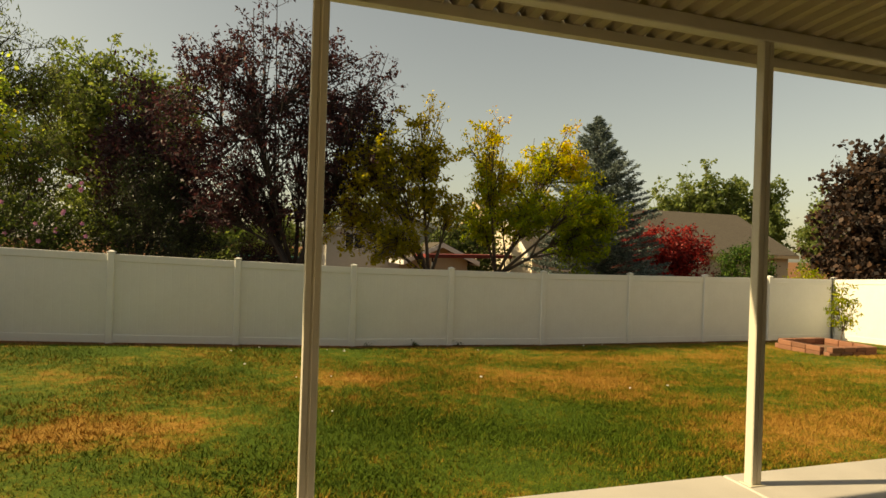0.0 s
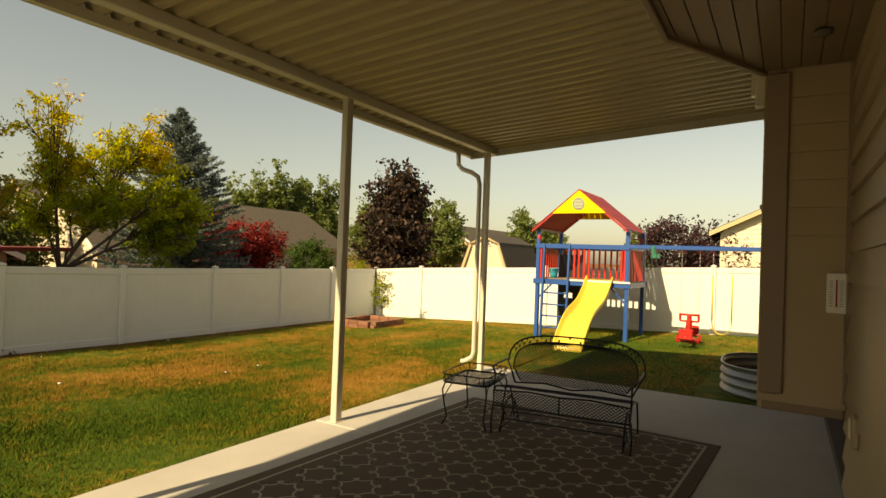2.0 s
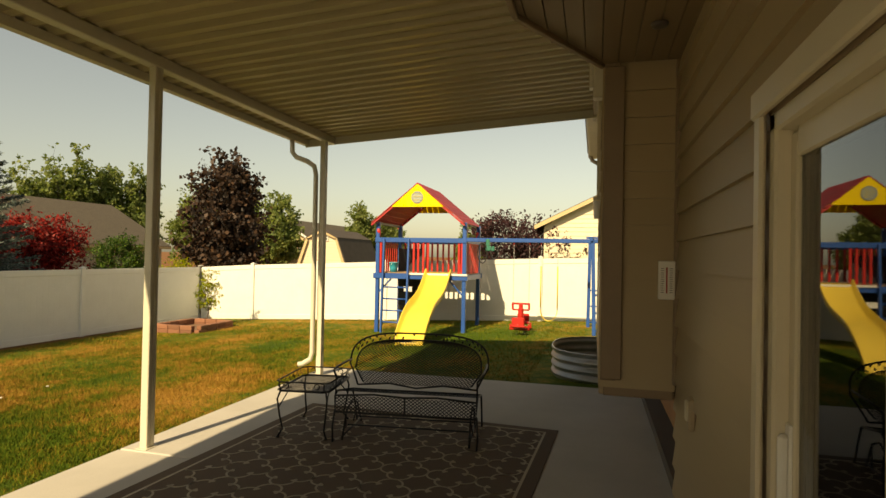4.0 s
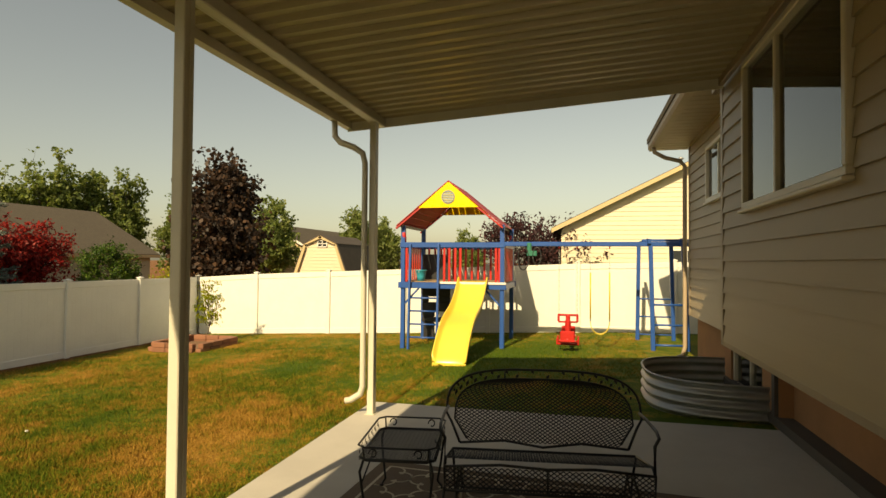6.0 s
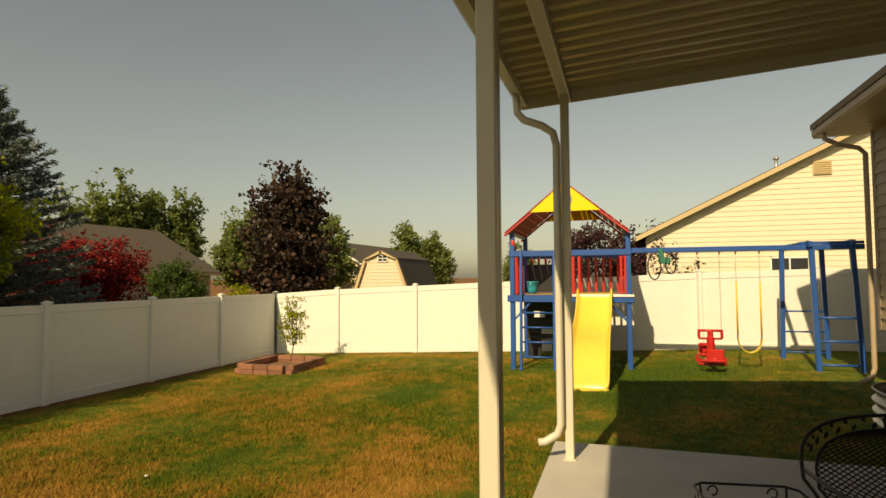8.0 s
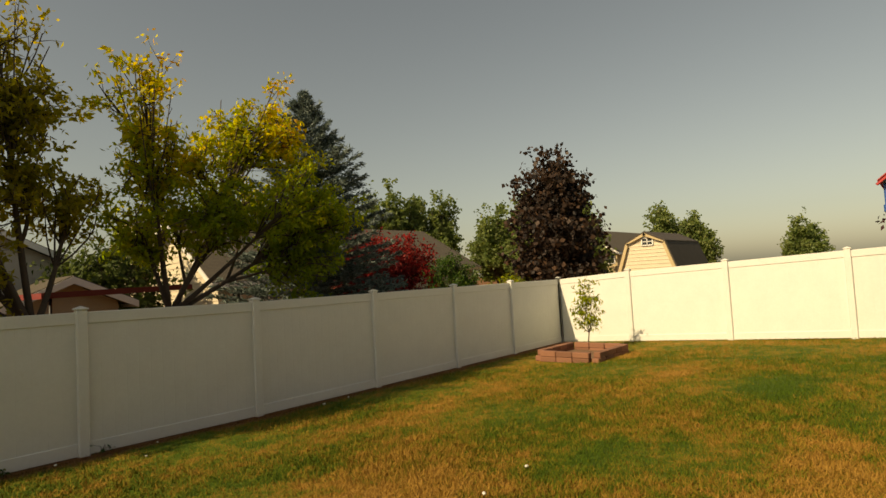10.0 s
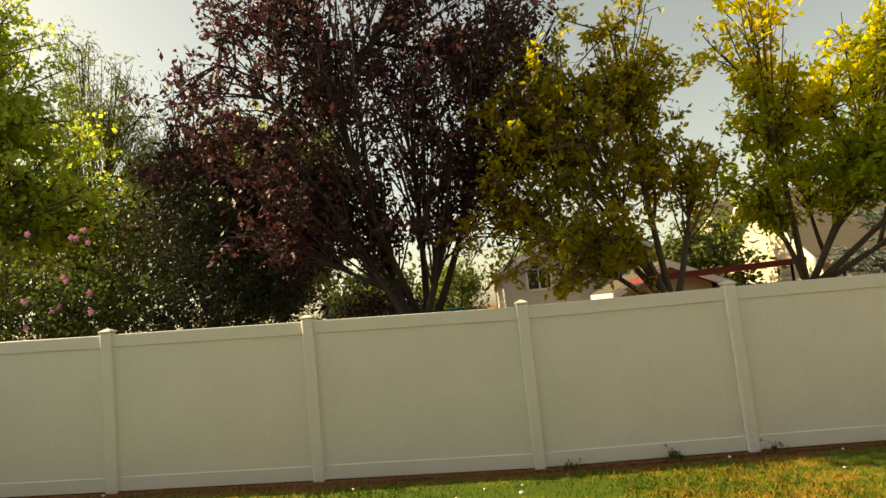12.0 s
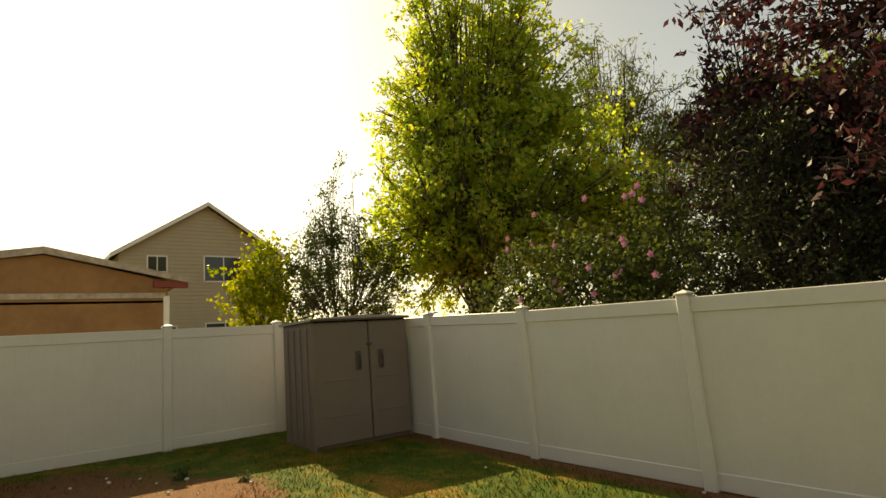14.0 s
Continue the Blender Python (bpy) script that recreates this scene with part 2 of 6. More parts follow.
L_GREEN = leaf("sunlit_green_leaf", [(0, (0.23, 0.32, 0.06)), (0.55, (0.33, 0.42, 0.075)), (0.85, (0.43, 0.44, 0.08)), (1, (0.56, 0.48, 0.08))], (1.4, 1.4, 0.9), trans=0.68)
L_PLUM = leaf("purple_plum_leaf", [(0, (0.036, 0.02, 0.024)), (0.75, (0.07, 0.032, 0.036)), (1, (0.125, 0.05, 0.05))], (1.3, 0.85, 0.85), trans=0.32)
L_YEL = leaf("turning_ash_leaf", [(0, (0.15, 0.24, 0.03)), (0.45, (0.28, 0.34, 0.03)), (0.72, (0.5, 0.45, 0.03)), (0.9, (0.64, 0.48, 0.035)), (1, (0.55, 0.30, 0.04))], (1.5, 1.4, 0.6), trans=0.66, up=0.85)
L_YELB = leaf("olive_ash_leaf", [(0, (0.24, 0.24, 0.035)), (0.4, (0.40, 0.34, 0.04)), (0.7, (0.58, 0.43, 0.045)), (1, (0.64, 0.36, 0.05))], (1.6, 1.45, 0.6), trans=0.68, up=0.25)
L_RED = leaf("crimson_leaf", [(0, (0.10, 0.008, 0.008)), (0.6, (0.26, 0.016, 0.014)), (1, (0.40, 0.04, 0.03))], (1.2, 0.8, 0.8), trans=0.3)
L_MAPLE = leaf("dark_maple_leaf", [(0, (0.022, 0.018, 0.016)), (0.6, (0.05, 0.032, 0.024)), (1, (0.11, 0.06, 0.035))], (1.2, 1, 0.8), trans=0.25)
# far trees: distance haze is put into the paler leaf tones
L_POP = leaf("hazed_poplar_leaf", [(0, (0.10, 0.15, 0.045)), (0.6, (0.19, 0.235, 0.08)), (1, (0.29, 0.32, 0.12))], (1.3, 1.3, 0.7), trans=0.5)
L_HEDGE = leaf("hedge_leaf", [(0, (0.025, 0.065, 0.012)), (0.6, (0.05, 0.11, 0.016)), (1, (0.12, 0.18, 0.03))], (1.2, 1.2, 0.6), trans=0.3)
L_DARK = leaf("shrub_leaf", [(0, (0.045, 0.07, 0.02)), (0.6, (0.085, 0.115, 0.032)), (1, (0.14, 0.17, 0.05))], (1.3, 1.3, 0.7), gloss=0.55, trans=0.35)
L_EVER = leaf("dark_evergreen_leaf", [(0, (0.018, 0.026, 0.014)), (0.6, (0.035, 0.048, 0.022)), (1, (0.07, 0.085, 0.035))], (1.2, 1.2, 0.6), trans=0.2)
L_WILLOW = leaf("willow_leaf", [(0, (0.09, 0.13, 0.035)), (0.6, (0.16, 0.20, 0.06)), (1, (0.26, 0.28, 0.09))], (1.2, 1.2, 0.6), trans=0.45)
L_LIME = leaf("lime_leaf", [(0, (0.16, 0.24, 0.015)), (0.6, (0.28, 0.33, 0.02)), (1, (0.42, 0.40, 0.03))], (1.3, 1.2, 0.5), trans=0.5)
L_NEEDLE = leaf("blue_spruce_needle", [(0, (0.06, 0.085, 0.07)), (0.6, (0.13, 0.17, 0.15)), (1, (0.26, 0.31, 0.28))], (1, 1, 1), trans=0.15)
L_FLOWER = leaf("pink_blossom", [(0, (0.45, 0.12, 0.28)), (1, (0.68, 0.30, 0.45))], (1, 1, 1), trans=0.3)


def lawn_material():
    k = Nodes("patchy_lawn")
    where = k.coord.outputs["Object"]

    def blob(x, y, rx, ry):
        mp = k.n("ShaderNodeMapping")
        mp.inputs["Location"].default_value = (-x / rx, -y / ry, 0)
        mp.inputs["Scale"].default_value = (1 / rx, 1 / ry, 0)
        k.link(where, mp.inputs["Vector"])
        ln = k.t.nodes.new("ShaderNodeVectorMath")
        ln.operation = "LENGTH"
        k.link(mp.outputs[0], ln.inputs[0])
        return k.math("SUBTRACT", 1.0, ln.outputs["Value"])
    coarse, mid, fine = k.noise(0.55, 6, 0.62), k.noise(2.6, 6, 0.65), k.noise(38, 4, 0.7)
    tuft = k.noise(7.5, 5, 0.6)

    def union(blobs):
        m = None
        for b in blobs:
            v = blob(*b)
            m = v if m is None else k.math("MAXIMUM", m, v)
        return m
    # dry spells of the lawn
    dry = union([(6.7, 5.4, 1.8, 1.1), (5.2, 9.4, 2.6, 0.9), (8.8, 11.0, 3.4, 0.7), (-0.9, 7.0, 1.9, 1.0), (7.6, 5.9, 1.8, 0.8),
                 (12.2, 8.6, 1.7, 0.6), (5.8, 8.8, 1.8, 0.9), (14.6, 10.3, 1.4, 0.4), (7.2, 12.0, 1.5, 0.35), (10.4, 2.4, 0.9, 0.6),
                 (-4.6, 11.4, 0.9, 0.5), (16.3, 8.3, 0.7, 2.6), (2.0, 9.5, 1.1, 0.8)])
    lush = union([(11.3, 6.9, 1.3, 0.7), (2.4, 6.2, 3.4, 2.2), (13.2, 3.2, 4.2, 2.4), (-3.0, 12.2, 3.0, 0.7), (7.4, 7.7, 0.8, 0.45), (1.5, 12.6, 3.0, 0.5)])
    soil = union([(-7.0, 8.7, 2.0, 1.5), (-6.0, 9.9, 1.1, 0.8)])
    f = k.math("MULTIPLY_ADD", coarse, 1.7, -0.40)
    f = k.math("ADD", f, k.math("MULTIPLY_ADD", mid, 2.0, -1.0))
    f = k.math("ADD", f, k.math("MULTIPLY_ADD", tuft, 1.4, -0.72))
    f = k.math("ADD", f, k.math("MULTIPLY", k.math("MAXIMUM", dry, 0.0), 0.6))
    f = k.math("SUBTRACT", f, k.math("MULTIPLY", k.math("MAXIMUM", lush, 0.0), 0.62))
    f = k.math("ADD", f, k.math("MULTIPLY_ADD", fine, 1.5, -0.75))
    geo = k.t.nodes.new("ShaderNodeNewGeometry")
    f = k.math("ADD", f, k.math("MULTIPLY_ADD", geo.outputs["Random Per Island"], 0.6, -0.3))
    grass = k.ramp(f, [(0.0, (0.062, 0.108, 0.008)), (0.28, (0.118, 0.145, 0.012)), (0.52, (0.215, 0.165, 0.02)), (0.78, (0.31, 0.165, 0.028)), (1.0, (0.40, 0.22, 0.05))])
    earth = k.ramp(fine, [(0.25, (0.09, 0.04, 0.014)), (0.5, (0.20, 0.09, 0.034)), (0.75, (0.32, 0.165, 0.075))])
    sep = k.t.nodes.new("ShaderNodeSeparateXYZ")
    k.link(where, sep.inputs[0])
    edge = k.math("MULTIPLY", k.math("SUBTRACT", k.math("ADD", sep.outputs["Y"], k.math("MULTIPLY", mid, 0.5)), 13.22), 5.0)
    bare = k.math("MAXIMUM", k.math("MULTIPLY", k.math("ADD", soil, k.math("MULTIPLY_ADD", mid, 1.2, -0.62)), 3.0), edge)
    nd = k.t.nodes.new("ShaderNodeClamp")
    k.link(bare, nd.inputs["Value"])
    c = k.mix(nd.outputs[0], grass, earth)
    k.bump(fine, 0.9, 0.03)
    k.bsdf.inputs["Specular IOR Level"].default_value = 0.2
    return k.done(c, 0.9)


M_LAWN = lawn_material()


# ---- ground ----
def ground_z(x, y):
    """The lawn falls gently from the patio to the fences."""
    fx = np.interp(x, (-9.3, -6.75, -4.6, -2.35, 0.1, 2.56, 4.87, 7.3), (0.03, 0.25, 0.45, 0.59, 0.73, 0.87, 0.90, 0.96))
    return -0.045 - 0.0432 * np.clip(y, 0.0, 13.6) * fx


def gz(x, y):
    return float(ground_z(np.float64(x), np.float64(y)))


def axis(lo, hi, step):
    far = [25, 40, 70, 120, 250, 600, 1500]
    return np.array([lo - f for f in reversed(far)] + list(np.arange(lo, hi + 1e-6, step)) + [hi + f for f in far])


def build_ground():
    xs, ys = axis(-12, 20, 0.4), axis(-3, 15, 0.4)
    gx, gy = np.meshgrid(xs, ys, indexing="ij")
    z = ground_z(gx, gy)
    near = (gx > -9.4) & (gx < 17.2) & (gy > 4.2) & (gy < 13.4)
    z = z + np.where(near, 0.018 * np.sin(gx * 1.7 + 0.6 * gy) * np.cos(gy * 1.3), 0)
    v = np.stack([gx, gy, z], -1).reshape(-1, 3)
    nx, ny = len(xs), len(ys)
    i, j = np.meshgrid(np.arange(nx - 1), np.arange(ny - 1), indexing="ij")
    a = (i * ny + j).ravel()
    f = np.stack([a, a + ny, a + ny + 1, a + 1], -1)
    me = big_mesh("ground", v, f, M_LAWN)
    me.polygons.foreach_set("use_smooth", [True] * len(f))
    tagged(new("ground", me), "patchy green and straw-brown lawn with bare spots", "lawn", kind="structure")


build_ground()


def build_grass():
    rng = np.random.default_rng(4)
    n = 240000
    x = np.concatenate([rng.uniform(-9.2, 16.9, n), np.clip(rng.normal(6, 3.6, n), -9.2, 16.9)])
    y = np.concatenate([rng.uniform(0.3, 13.25, n), np.clip(rng.normal(7.2, 2.6, n), 4.14, 13.2)])
    n = 2 * n
    keep = ~((x < 8.05) & (y < 4.12)) & ~((x > 8) & (x < 10.7) & (y < 1.0)) & ~((np.hypot((x + 7.5) / 1.8, (y - 9.6) / 1.2) < 1) & (rng.random(n) < 0.85))
    x, y = x[keep], y[keep]
    n = len(x)
    z = ground_z(x, y) - 0.01
    hgt = rng.uniform(0.012, 0.045, n)
    w = rng.uniform(0.0035, 0.008, n)
    an = rng.uniform(0, 2 * np.pi, n)
    lean = rng.normal(0, 0.03, (n, 2))
    p = np.stack([x, y, z], -1)
    side = np.stack([np.cos(an) * w, np.sin(an) * w, np.zeros(n)], -1)
    tip = p + np.stack([lean[:, 0], lean[:, 1], hgt + 0.02], -1)
    v = np.stack([p - side, p + side, tip], 1).reshape(-1, 3)
    f = np.arange(3 * n).reshape(-1, 3)
    tagged(new("grass", big_mesh("grass", v, f, M_LAWN)), "short patchy green and straw-brown grass blades", "grass", kind="stuff")


build_grass()

# ---- patio slab ----
def build_slab():
    g = Geo()
    for x0, x1 in ((-9.0, -4.1), (-4.09, 0.0), (0.01, 4.1), (4.11, 8.0)):
        g.box(((x0 + x1) / 2, 1.64, -0.07), (x1 - x0, 4.92, 0.14), 0.012)
    solid("patio_slab", g, M_CONC, "pale grey broomed concrete patio slab with joints", "patio", kind="structure")


build_slab()


# ---- white fence ----
def fence_post(parent, x, y, z, top):
    g = Geo().box((x, y, (z + top) / 2 - 0.03), (0.127, 0.127, top - z + 0.06), 0.012)
    p = part("post", g, M_VINYL, parent)
    c = Geo().box((x, y, top + 0.008), (0.15, 0.15, 0.022), 0.006)
    s = 0.068
    c.add([(x - s, y - s, top + 0.019), (x + s, y - s, top + 0.019), (x + s, y + s, top + 0.019), (x - s, y + s, top + 0.019), (x, y, top + 0.05)],
          [(0, 1, 4), (1, 2, 4), (2, 3, 4), (3, 0, 4)])
    part("post_cap", c, M_VINYL, p)


def fence_panel(parent, a, b, za, zb, ta, tb):
    """Tongue-and-groove boards between two rails, stepped or raked with the ground."""
    a, b = Vector(a), Vector(b)
    d = (b - a).normalized()
    out = Vector((-d.y, d.x))
    n = max(4, round((b - a).length / 0.155))
    g = Geo()
    sides = []
    for s in (1, -1):
        col = []
        for i in range(n):
            for f, o in ((i / n, 0.0095), (i / n + 0.003, 0.011), ((i + 1) / n - 0.003, 0.011)):
                col.append((a.lerp(b, f) + out * o * s, f))
        col.append((b + out * 0.0095 * s, 1.0))
        sides.append(col)
    ring = sides[0] + sides[1][::-1]
    m = len(ring)
    g.add([(*p, za + (zb - za) * f + 0.06) for p, f in ring] + [(*p, ta + (tb - ta) * f - 0.1) for p, f in ring],
          [(i, (i + 1) % m, (i + 1) % m + m, i + m) for i in range(m)])
    part("panel", g, M_VINYL, parent)
    part("top_rail", Geo().span((*a, ta - 0.075), (*b, tb - 0.075), 0.05, 0.15, 0.006), M_VINYL, parent)
    part("bottom_rail", Geo().span((*a, za + 0.09), (*b, zb + 0.09), 0.05, 0.16, 0.006), M_VINYL, parent)


def fence(name, posts, label):
    f = thing(name, label, "fence", kind="structure")
    for x, y, z, t in posts:
        fence_post(f, x, y, z, t)
    for (x0, y0, z0, t0), (x1, y1, z1, t1) in zip(posts, posts[1:]):
        d = Vector((x1 - x0, y1 - y0)).normalized() * 0.06
        fence_panel(f, (x0 + d.x, y0 + d.y), (x1 - d.x, y1 - d.y), z0, z1, t0 - 0.03, t1 - 0.03)


BACK_Y, RIGHT_X, LEFT_X, TALL = 13.40, 16.95, -9.15, 1.84
back_x = [-9.15, -6.62, -4.64, -2.45, -0.03, 2.46, 4.80, 7.25, 9.79, 12.22, 14.50, 16.95]
fence("fence_back", [(x, BACK_Y, gz(x, BACK_Y), gz(x, BACK_Y) + TALL) for x in back_x], "white vinyl privacy fence with capped posts along the lawn")
right_y = [13.40, 11.31, 8.90, 6.51, 4.08, 1.64, -0.8, -3.24, -5.7, -8.1]
fence("fence_side", [(RIGHT_X, y, gz(RIGHT_X, y), gz(RIGHT_X, y) + TALL + (0.04 if y < 13 else 0)) for y in right_y], "sunlit white vinyl privacy fence behind the playset")
left_y = [13.40, 12.00, 10.24, 7.4, 5.0, 2.6, 0.2, -2.2]
fence("fence_corner", [(LEFT_X, y, gz(LEFT_X, y), gz(LEFT_X, y) + TALL) for y in left_y], "white vinyl privacy fence beside the storage shed")


# ---- house ----
WALL_IN, WALL_OUT, FOUND = -0.42, 0.03, -0.53
LAP = 0.172


def lap_mesh(length):
    """One siding course, along x, facing +y, bottom at z 0."""
    g = Geo()
    g.add([(0, 0, 0), (length, 0, 0), (length, 0.028, 0), (0, 0.028, 0), (0, 0.026, 0.012), (length, 0.026, 0.012), (0, 0.004, LAP + 0.012), (length, 0.004, LAP + 0.012), (0, 0, LAP + 0.012), (length, 0, LAP + 0.012)],
          [(0, 1, 2, 3), (3, 2, 5, 4), (4, 5, 7, 6), (6, 7, 9, 8)])
    return g


LAPS = {}


def siding(parent, origin, turn, length, z0, z1, holes=()):
    """Courses of siding; holes are (s0, s1, z0, z1) along the wall."""
    z = z0
    while z < z1 - 0.03:
        runs = [(0.0, length)]
        for a, b, h0, h1 in holes:
            if z + LAP * 0.5 > h0 and z + LAP * 0.5 < h1:
                runs = [(u, w) for s, e in runs for u, w in ((s, min(e, a)), (max(s, b), e)) if w - u > 0.02]
        for s, e in runs:
            key = round(e - s, 2)
            if key not in LAPS:
                LAPS[key] = lap_mesh(key).mesh("lap", M_SIDE)
            ob = new("lap", LAPS[key])
            ob.parent = parent
            ob.matrix_local = pose(*origin, 0, 0, turn) @ pose(s, 0, z)
        z += LAP


def window(name, x0, x1, z0, z1, y, label, split=0.5, sash=True):
    """A sliding window in a wall that faces +y."""
    w = thing(name, label, "window", kind="structure", at=((x0 + x1) / 2, y, z0))
    hw, h = (x1 - x0) / 2, z1 - z0
    g = Geo()
    for a, b in (((-hw, 0, 0.03), (hw, 0, 0.03)), ((-hw, 0, h - 0.03), (hw, 0, h - 0.03))):
        g.span(a, b, 0.11, 0.06, 0.008)
    for s in (-1, 1):
        g.span((s * (hw - 0.03), 0, 0.06), (s * (hw - 0.03), 0, h - 0.06), 0.11, 0.06, 0.008, up=(1, 0, 0))
    part("window_frame", g, M_FRAME, w)
    part("window_sill", Geo().box((0, 0.05, -0.018), (2 * hw + 0.05, 0.07, 0.035), 0.008), M_FRAME, w)
    cx = -hw + 2 * hw * split
    part("mullion", Geo().span((cx, -0.01, 0.06), (cx, -0.01, h - 0.06), 0.06, 0.05, 0.006, up=(1, 0, 0)), M_FRAME, w)
    for a, b, yy in ((-hw + 0.06, cx, -0.02), (cx, hw - 0.06, 0.005)):
        gl = part("pane", Geo().box(((a + b) / 2, yy, h / 2), (b - a, 0.008, h - 0.12)), M_GLASS, w)
        gl.visible_shadow = False
    return w


def build_house():
    h = thing("house", "tan vinyl-sided house with raised main floor", "house", kind="structure")
    # courses of siding on the three stretches of the garden front
    core = Geo()
    door = (1.95, 0.42)     # slider, along x
    win = (4.93, 7.11, 2.27, 3.66)
    small = (9.58, 11.0, 2.73, 3.62)
    # wall bodies with real openings
    def wall_x(y, x0, x1, z0, z1, hole=None, t=0.16):
        if not hole:
            core.box(((x0 + x1) / 2, y - t / 2, (z0 + z1) / 2), (x1 - x0, t, z1 - z0))
            return
        a, b, c, d = hole
        for u0, u1, w0, w1 in ((x0, a, z0, z1), (b, x1, z0, z1), (a, b, z0, c), (a, b, d, z1)):
            if u1 - u0 > 0.01 and w1 - w0 > 0.01:
                core.box(((u0 + u1) / 2, y - t / 2, (w0 + w1) / 2), (u1 - u0, t, w1 - w0))
    wall_x(WALL_IN, -9.0, 3.82, 0.12, 3.0, (0.33, 1.93, 0.14, 2.19))
    wall_x(WALL_OUT, 3.82, 8.05, 0.91, 3.74, win)
    wall_x(WALL_IN, 8.05, 12.6, 0.80, 3.95, small)
    core.box((3.82 + 0.08, (WALL_IN + WALL_OUT) / 2 - 0.08, 2.3), (0.16, 0.33, 2.64))
    core.box((8.05 - 0.08, (WALL_IN + WALL_OUT) / 2 - 0.08, 2.3), (0.16, 0.33, 2.64))
    core.box((12.52, -4.6, 2.2), (0.16, 8.0, 3.5))
    core.box((-8.92, -4.6, 1.9), (0.16, 8.0, 3.6))
    core.box((1.8, -8.6, 2.0), (21.6, 0.16, 3.9))
    core.box((5.94, -0.37, 0.895), (4.22, 0.82, 0.03))
    part("wall", core, M_TRIM, h)
    lap = part("siding", Geo().box((5.9, -0.2, 1.5), (0.1, 0.02, 0.1)), M_TRIM, h)
    siding(lap, (-9.0, WALL_IN + 0.002, 0), 0, 12.8, 0.14, 3.0, [(9.26, 11.0, 0.0, 2.27)])
    siding(lap, (3.94, WALL_OUT + 0.002, 0), 0, 4.0, 0.93, 3.7, [(win[0] - 0.02 - 3.94, win[1] + 0.02 - 3.94, win[2] - 0.04, win[3] + 0.02)])
    siding(lap, (3.82 - 0.002, WALL_IN + 0.02, 0), 90, 0.46, 0.93, 2.98)
    siding(lap, (8.08, WALL_IN + 0.002, 0), 0, 4.4, 0.82, 3.95, [(small[0] - 0.02 - 8.08, small[1] + 0.02 - 8.08, small[2] - 0.04, small[3] + 0.02)])
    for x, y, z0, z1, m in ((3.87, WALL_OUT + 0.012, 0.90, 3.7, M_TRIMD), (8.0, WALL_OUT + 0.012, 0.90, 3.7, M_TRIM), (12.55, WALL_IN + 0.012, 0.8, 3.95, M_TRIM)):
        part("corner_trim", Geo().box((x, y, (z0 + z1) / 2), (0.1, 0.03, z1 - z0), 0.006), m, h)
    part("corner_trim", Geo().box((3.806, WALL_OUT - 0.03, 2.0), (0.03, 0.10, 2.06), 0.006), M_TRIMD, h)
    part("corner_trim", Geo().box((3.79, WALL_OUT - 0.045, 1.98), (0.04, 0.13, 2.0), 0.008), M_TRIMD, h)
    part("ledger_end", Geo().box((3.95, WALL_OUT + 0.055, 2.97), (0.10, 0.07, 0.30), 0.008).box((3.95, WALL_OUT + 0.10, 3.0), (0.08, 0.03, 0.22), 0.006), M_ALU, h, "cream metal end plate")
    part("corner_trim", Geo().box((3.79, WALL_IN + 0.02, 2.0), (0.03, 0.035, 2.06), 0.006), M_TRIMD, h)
    part("skirt", Geo().span((3.82, WALL_OUT + 0.012, 0.905), (8.05, WALL_OUT + 0.012, 0.905), 0.03, 0.06, 0.006), M_TRIM, h)
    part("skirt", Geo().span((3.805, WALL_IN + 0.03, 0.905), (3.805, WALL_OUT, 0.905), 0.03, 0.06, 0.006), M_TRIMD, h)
    f = Geo()
    f.box((5.98, -0.78, 0.33), (4.3, 0.2, 1.1), 0.01)
    f.box((8.21, -0.71, 0.33), (0.15, 0.34, 1.1))
    for x0, x1, z0, z1 in ((8.13, 8.75, -0.24, 0.82), (10.2, 12.6, -0.24, 0.82), (8.75, 10.2, -0.24, 0.02), (8.75, 10.2, 0.66, 0.82)):
        f.box(((x0 + x1) / 2, FOUND - 0.12, (z0 + z1) / 2), (x1 - x0, 0.2, z1 - z0))
    part("foundation", f, M_STUCCO, h, "tan stucco foundation wall")
    # eaves over the sliding door, chamfered where they meet the jutting room
    s = Geo()
    ys = WALL_IN
    while ys < 0.49:
        y1 = min(ys + 0.098, 0.5)
        x1 = 2.9 + (0.5 - max(ys, 0.05)) / 0.45 * 0.88 if ys > 0.03 else 3.78
        s.add([(-9, ys, 3.0), (x1, ys, 3.0), (x1, y1 - 0.008, 3.0), (-9, y1 - 0.008, 3.0), (-9, y1, 3.012), (x1, y1, 3.012)], [(0, 1, 2, 3), (3, 2, 5, 4)])
        ys = y1
    part("soffit", s, M_SOFF, h, "brown slatted soffit")
    fb = Geo()
    for a, b in (((-9, 0.51, 3.07), (2.92, 0.51, 3.07)), ((2.92, 0.51, 3.07), (3.80, 0.06, 3.07))):
        fb.span(a, b, 0.035, 0.19, 0.006)
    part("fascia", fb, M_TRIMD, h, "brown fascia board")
    up = Geo()
    for a, b in (((-9, 0.49, 3.32), (2.90, 0.49, 3.32)), ((2.90, 0.49, 3.32), (3.78, 0.05, 3.32))):
        up.span(a, b, 0.03, 0.42, 0.004)
    part("fascia", up, M_TRIM, h)
    # east eave, gutter and downspout
    e = Geo().box((10.6, -0.17, 4.0), (4.9, 0.62, 0.025))
    for i in range(22):
        e.box((8.3 + i * 0.22, -0.17, 3.985), (0.2, 0.6, 0.012))
    part("soffit", e, M_TRIM, h)
    gut = Geo().prism([(0.12, 3.98), (0.24, 3.98), (0.27, 4.03), (0.27, 4.12), (0.255, 4.12), (0.255, 4.035), (0.235, 4.0), (0.135, 4.0), (0.135, 4.12), (0.12, 4.12)], "x", 8.0, 13.1)
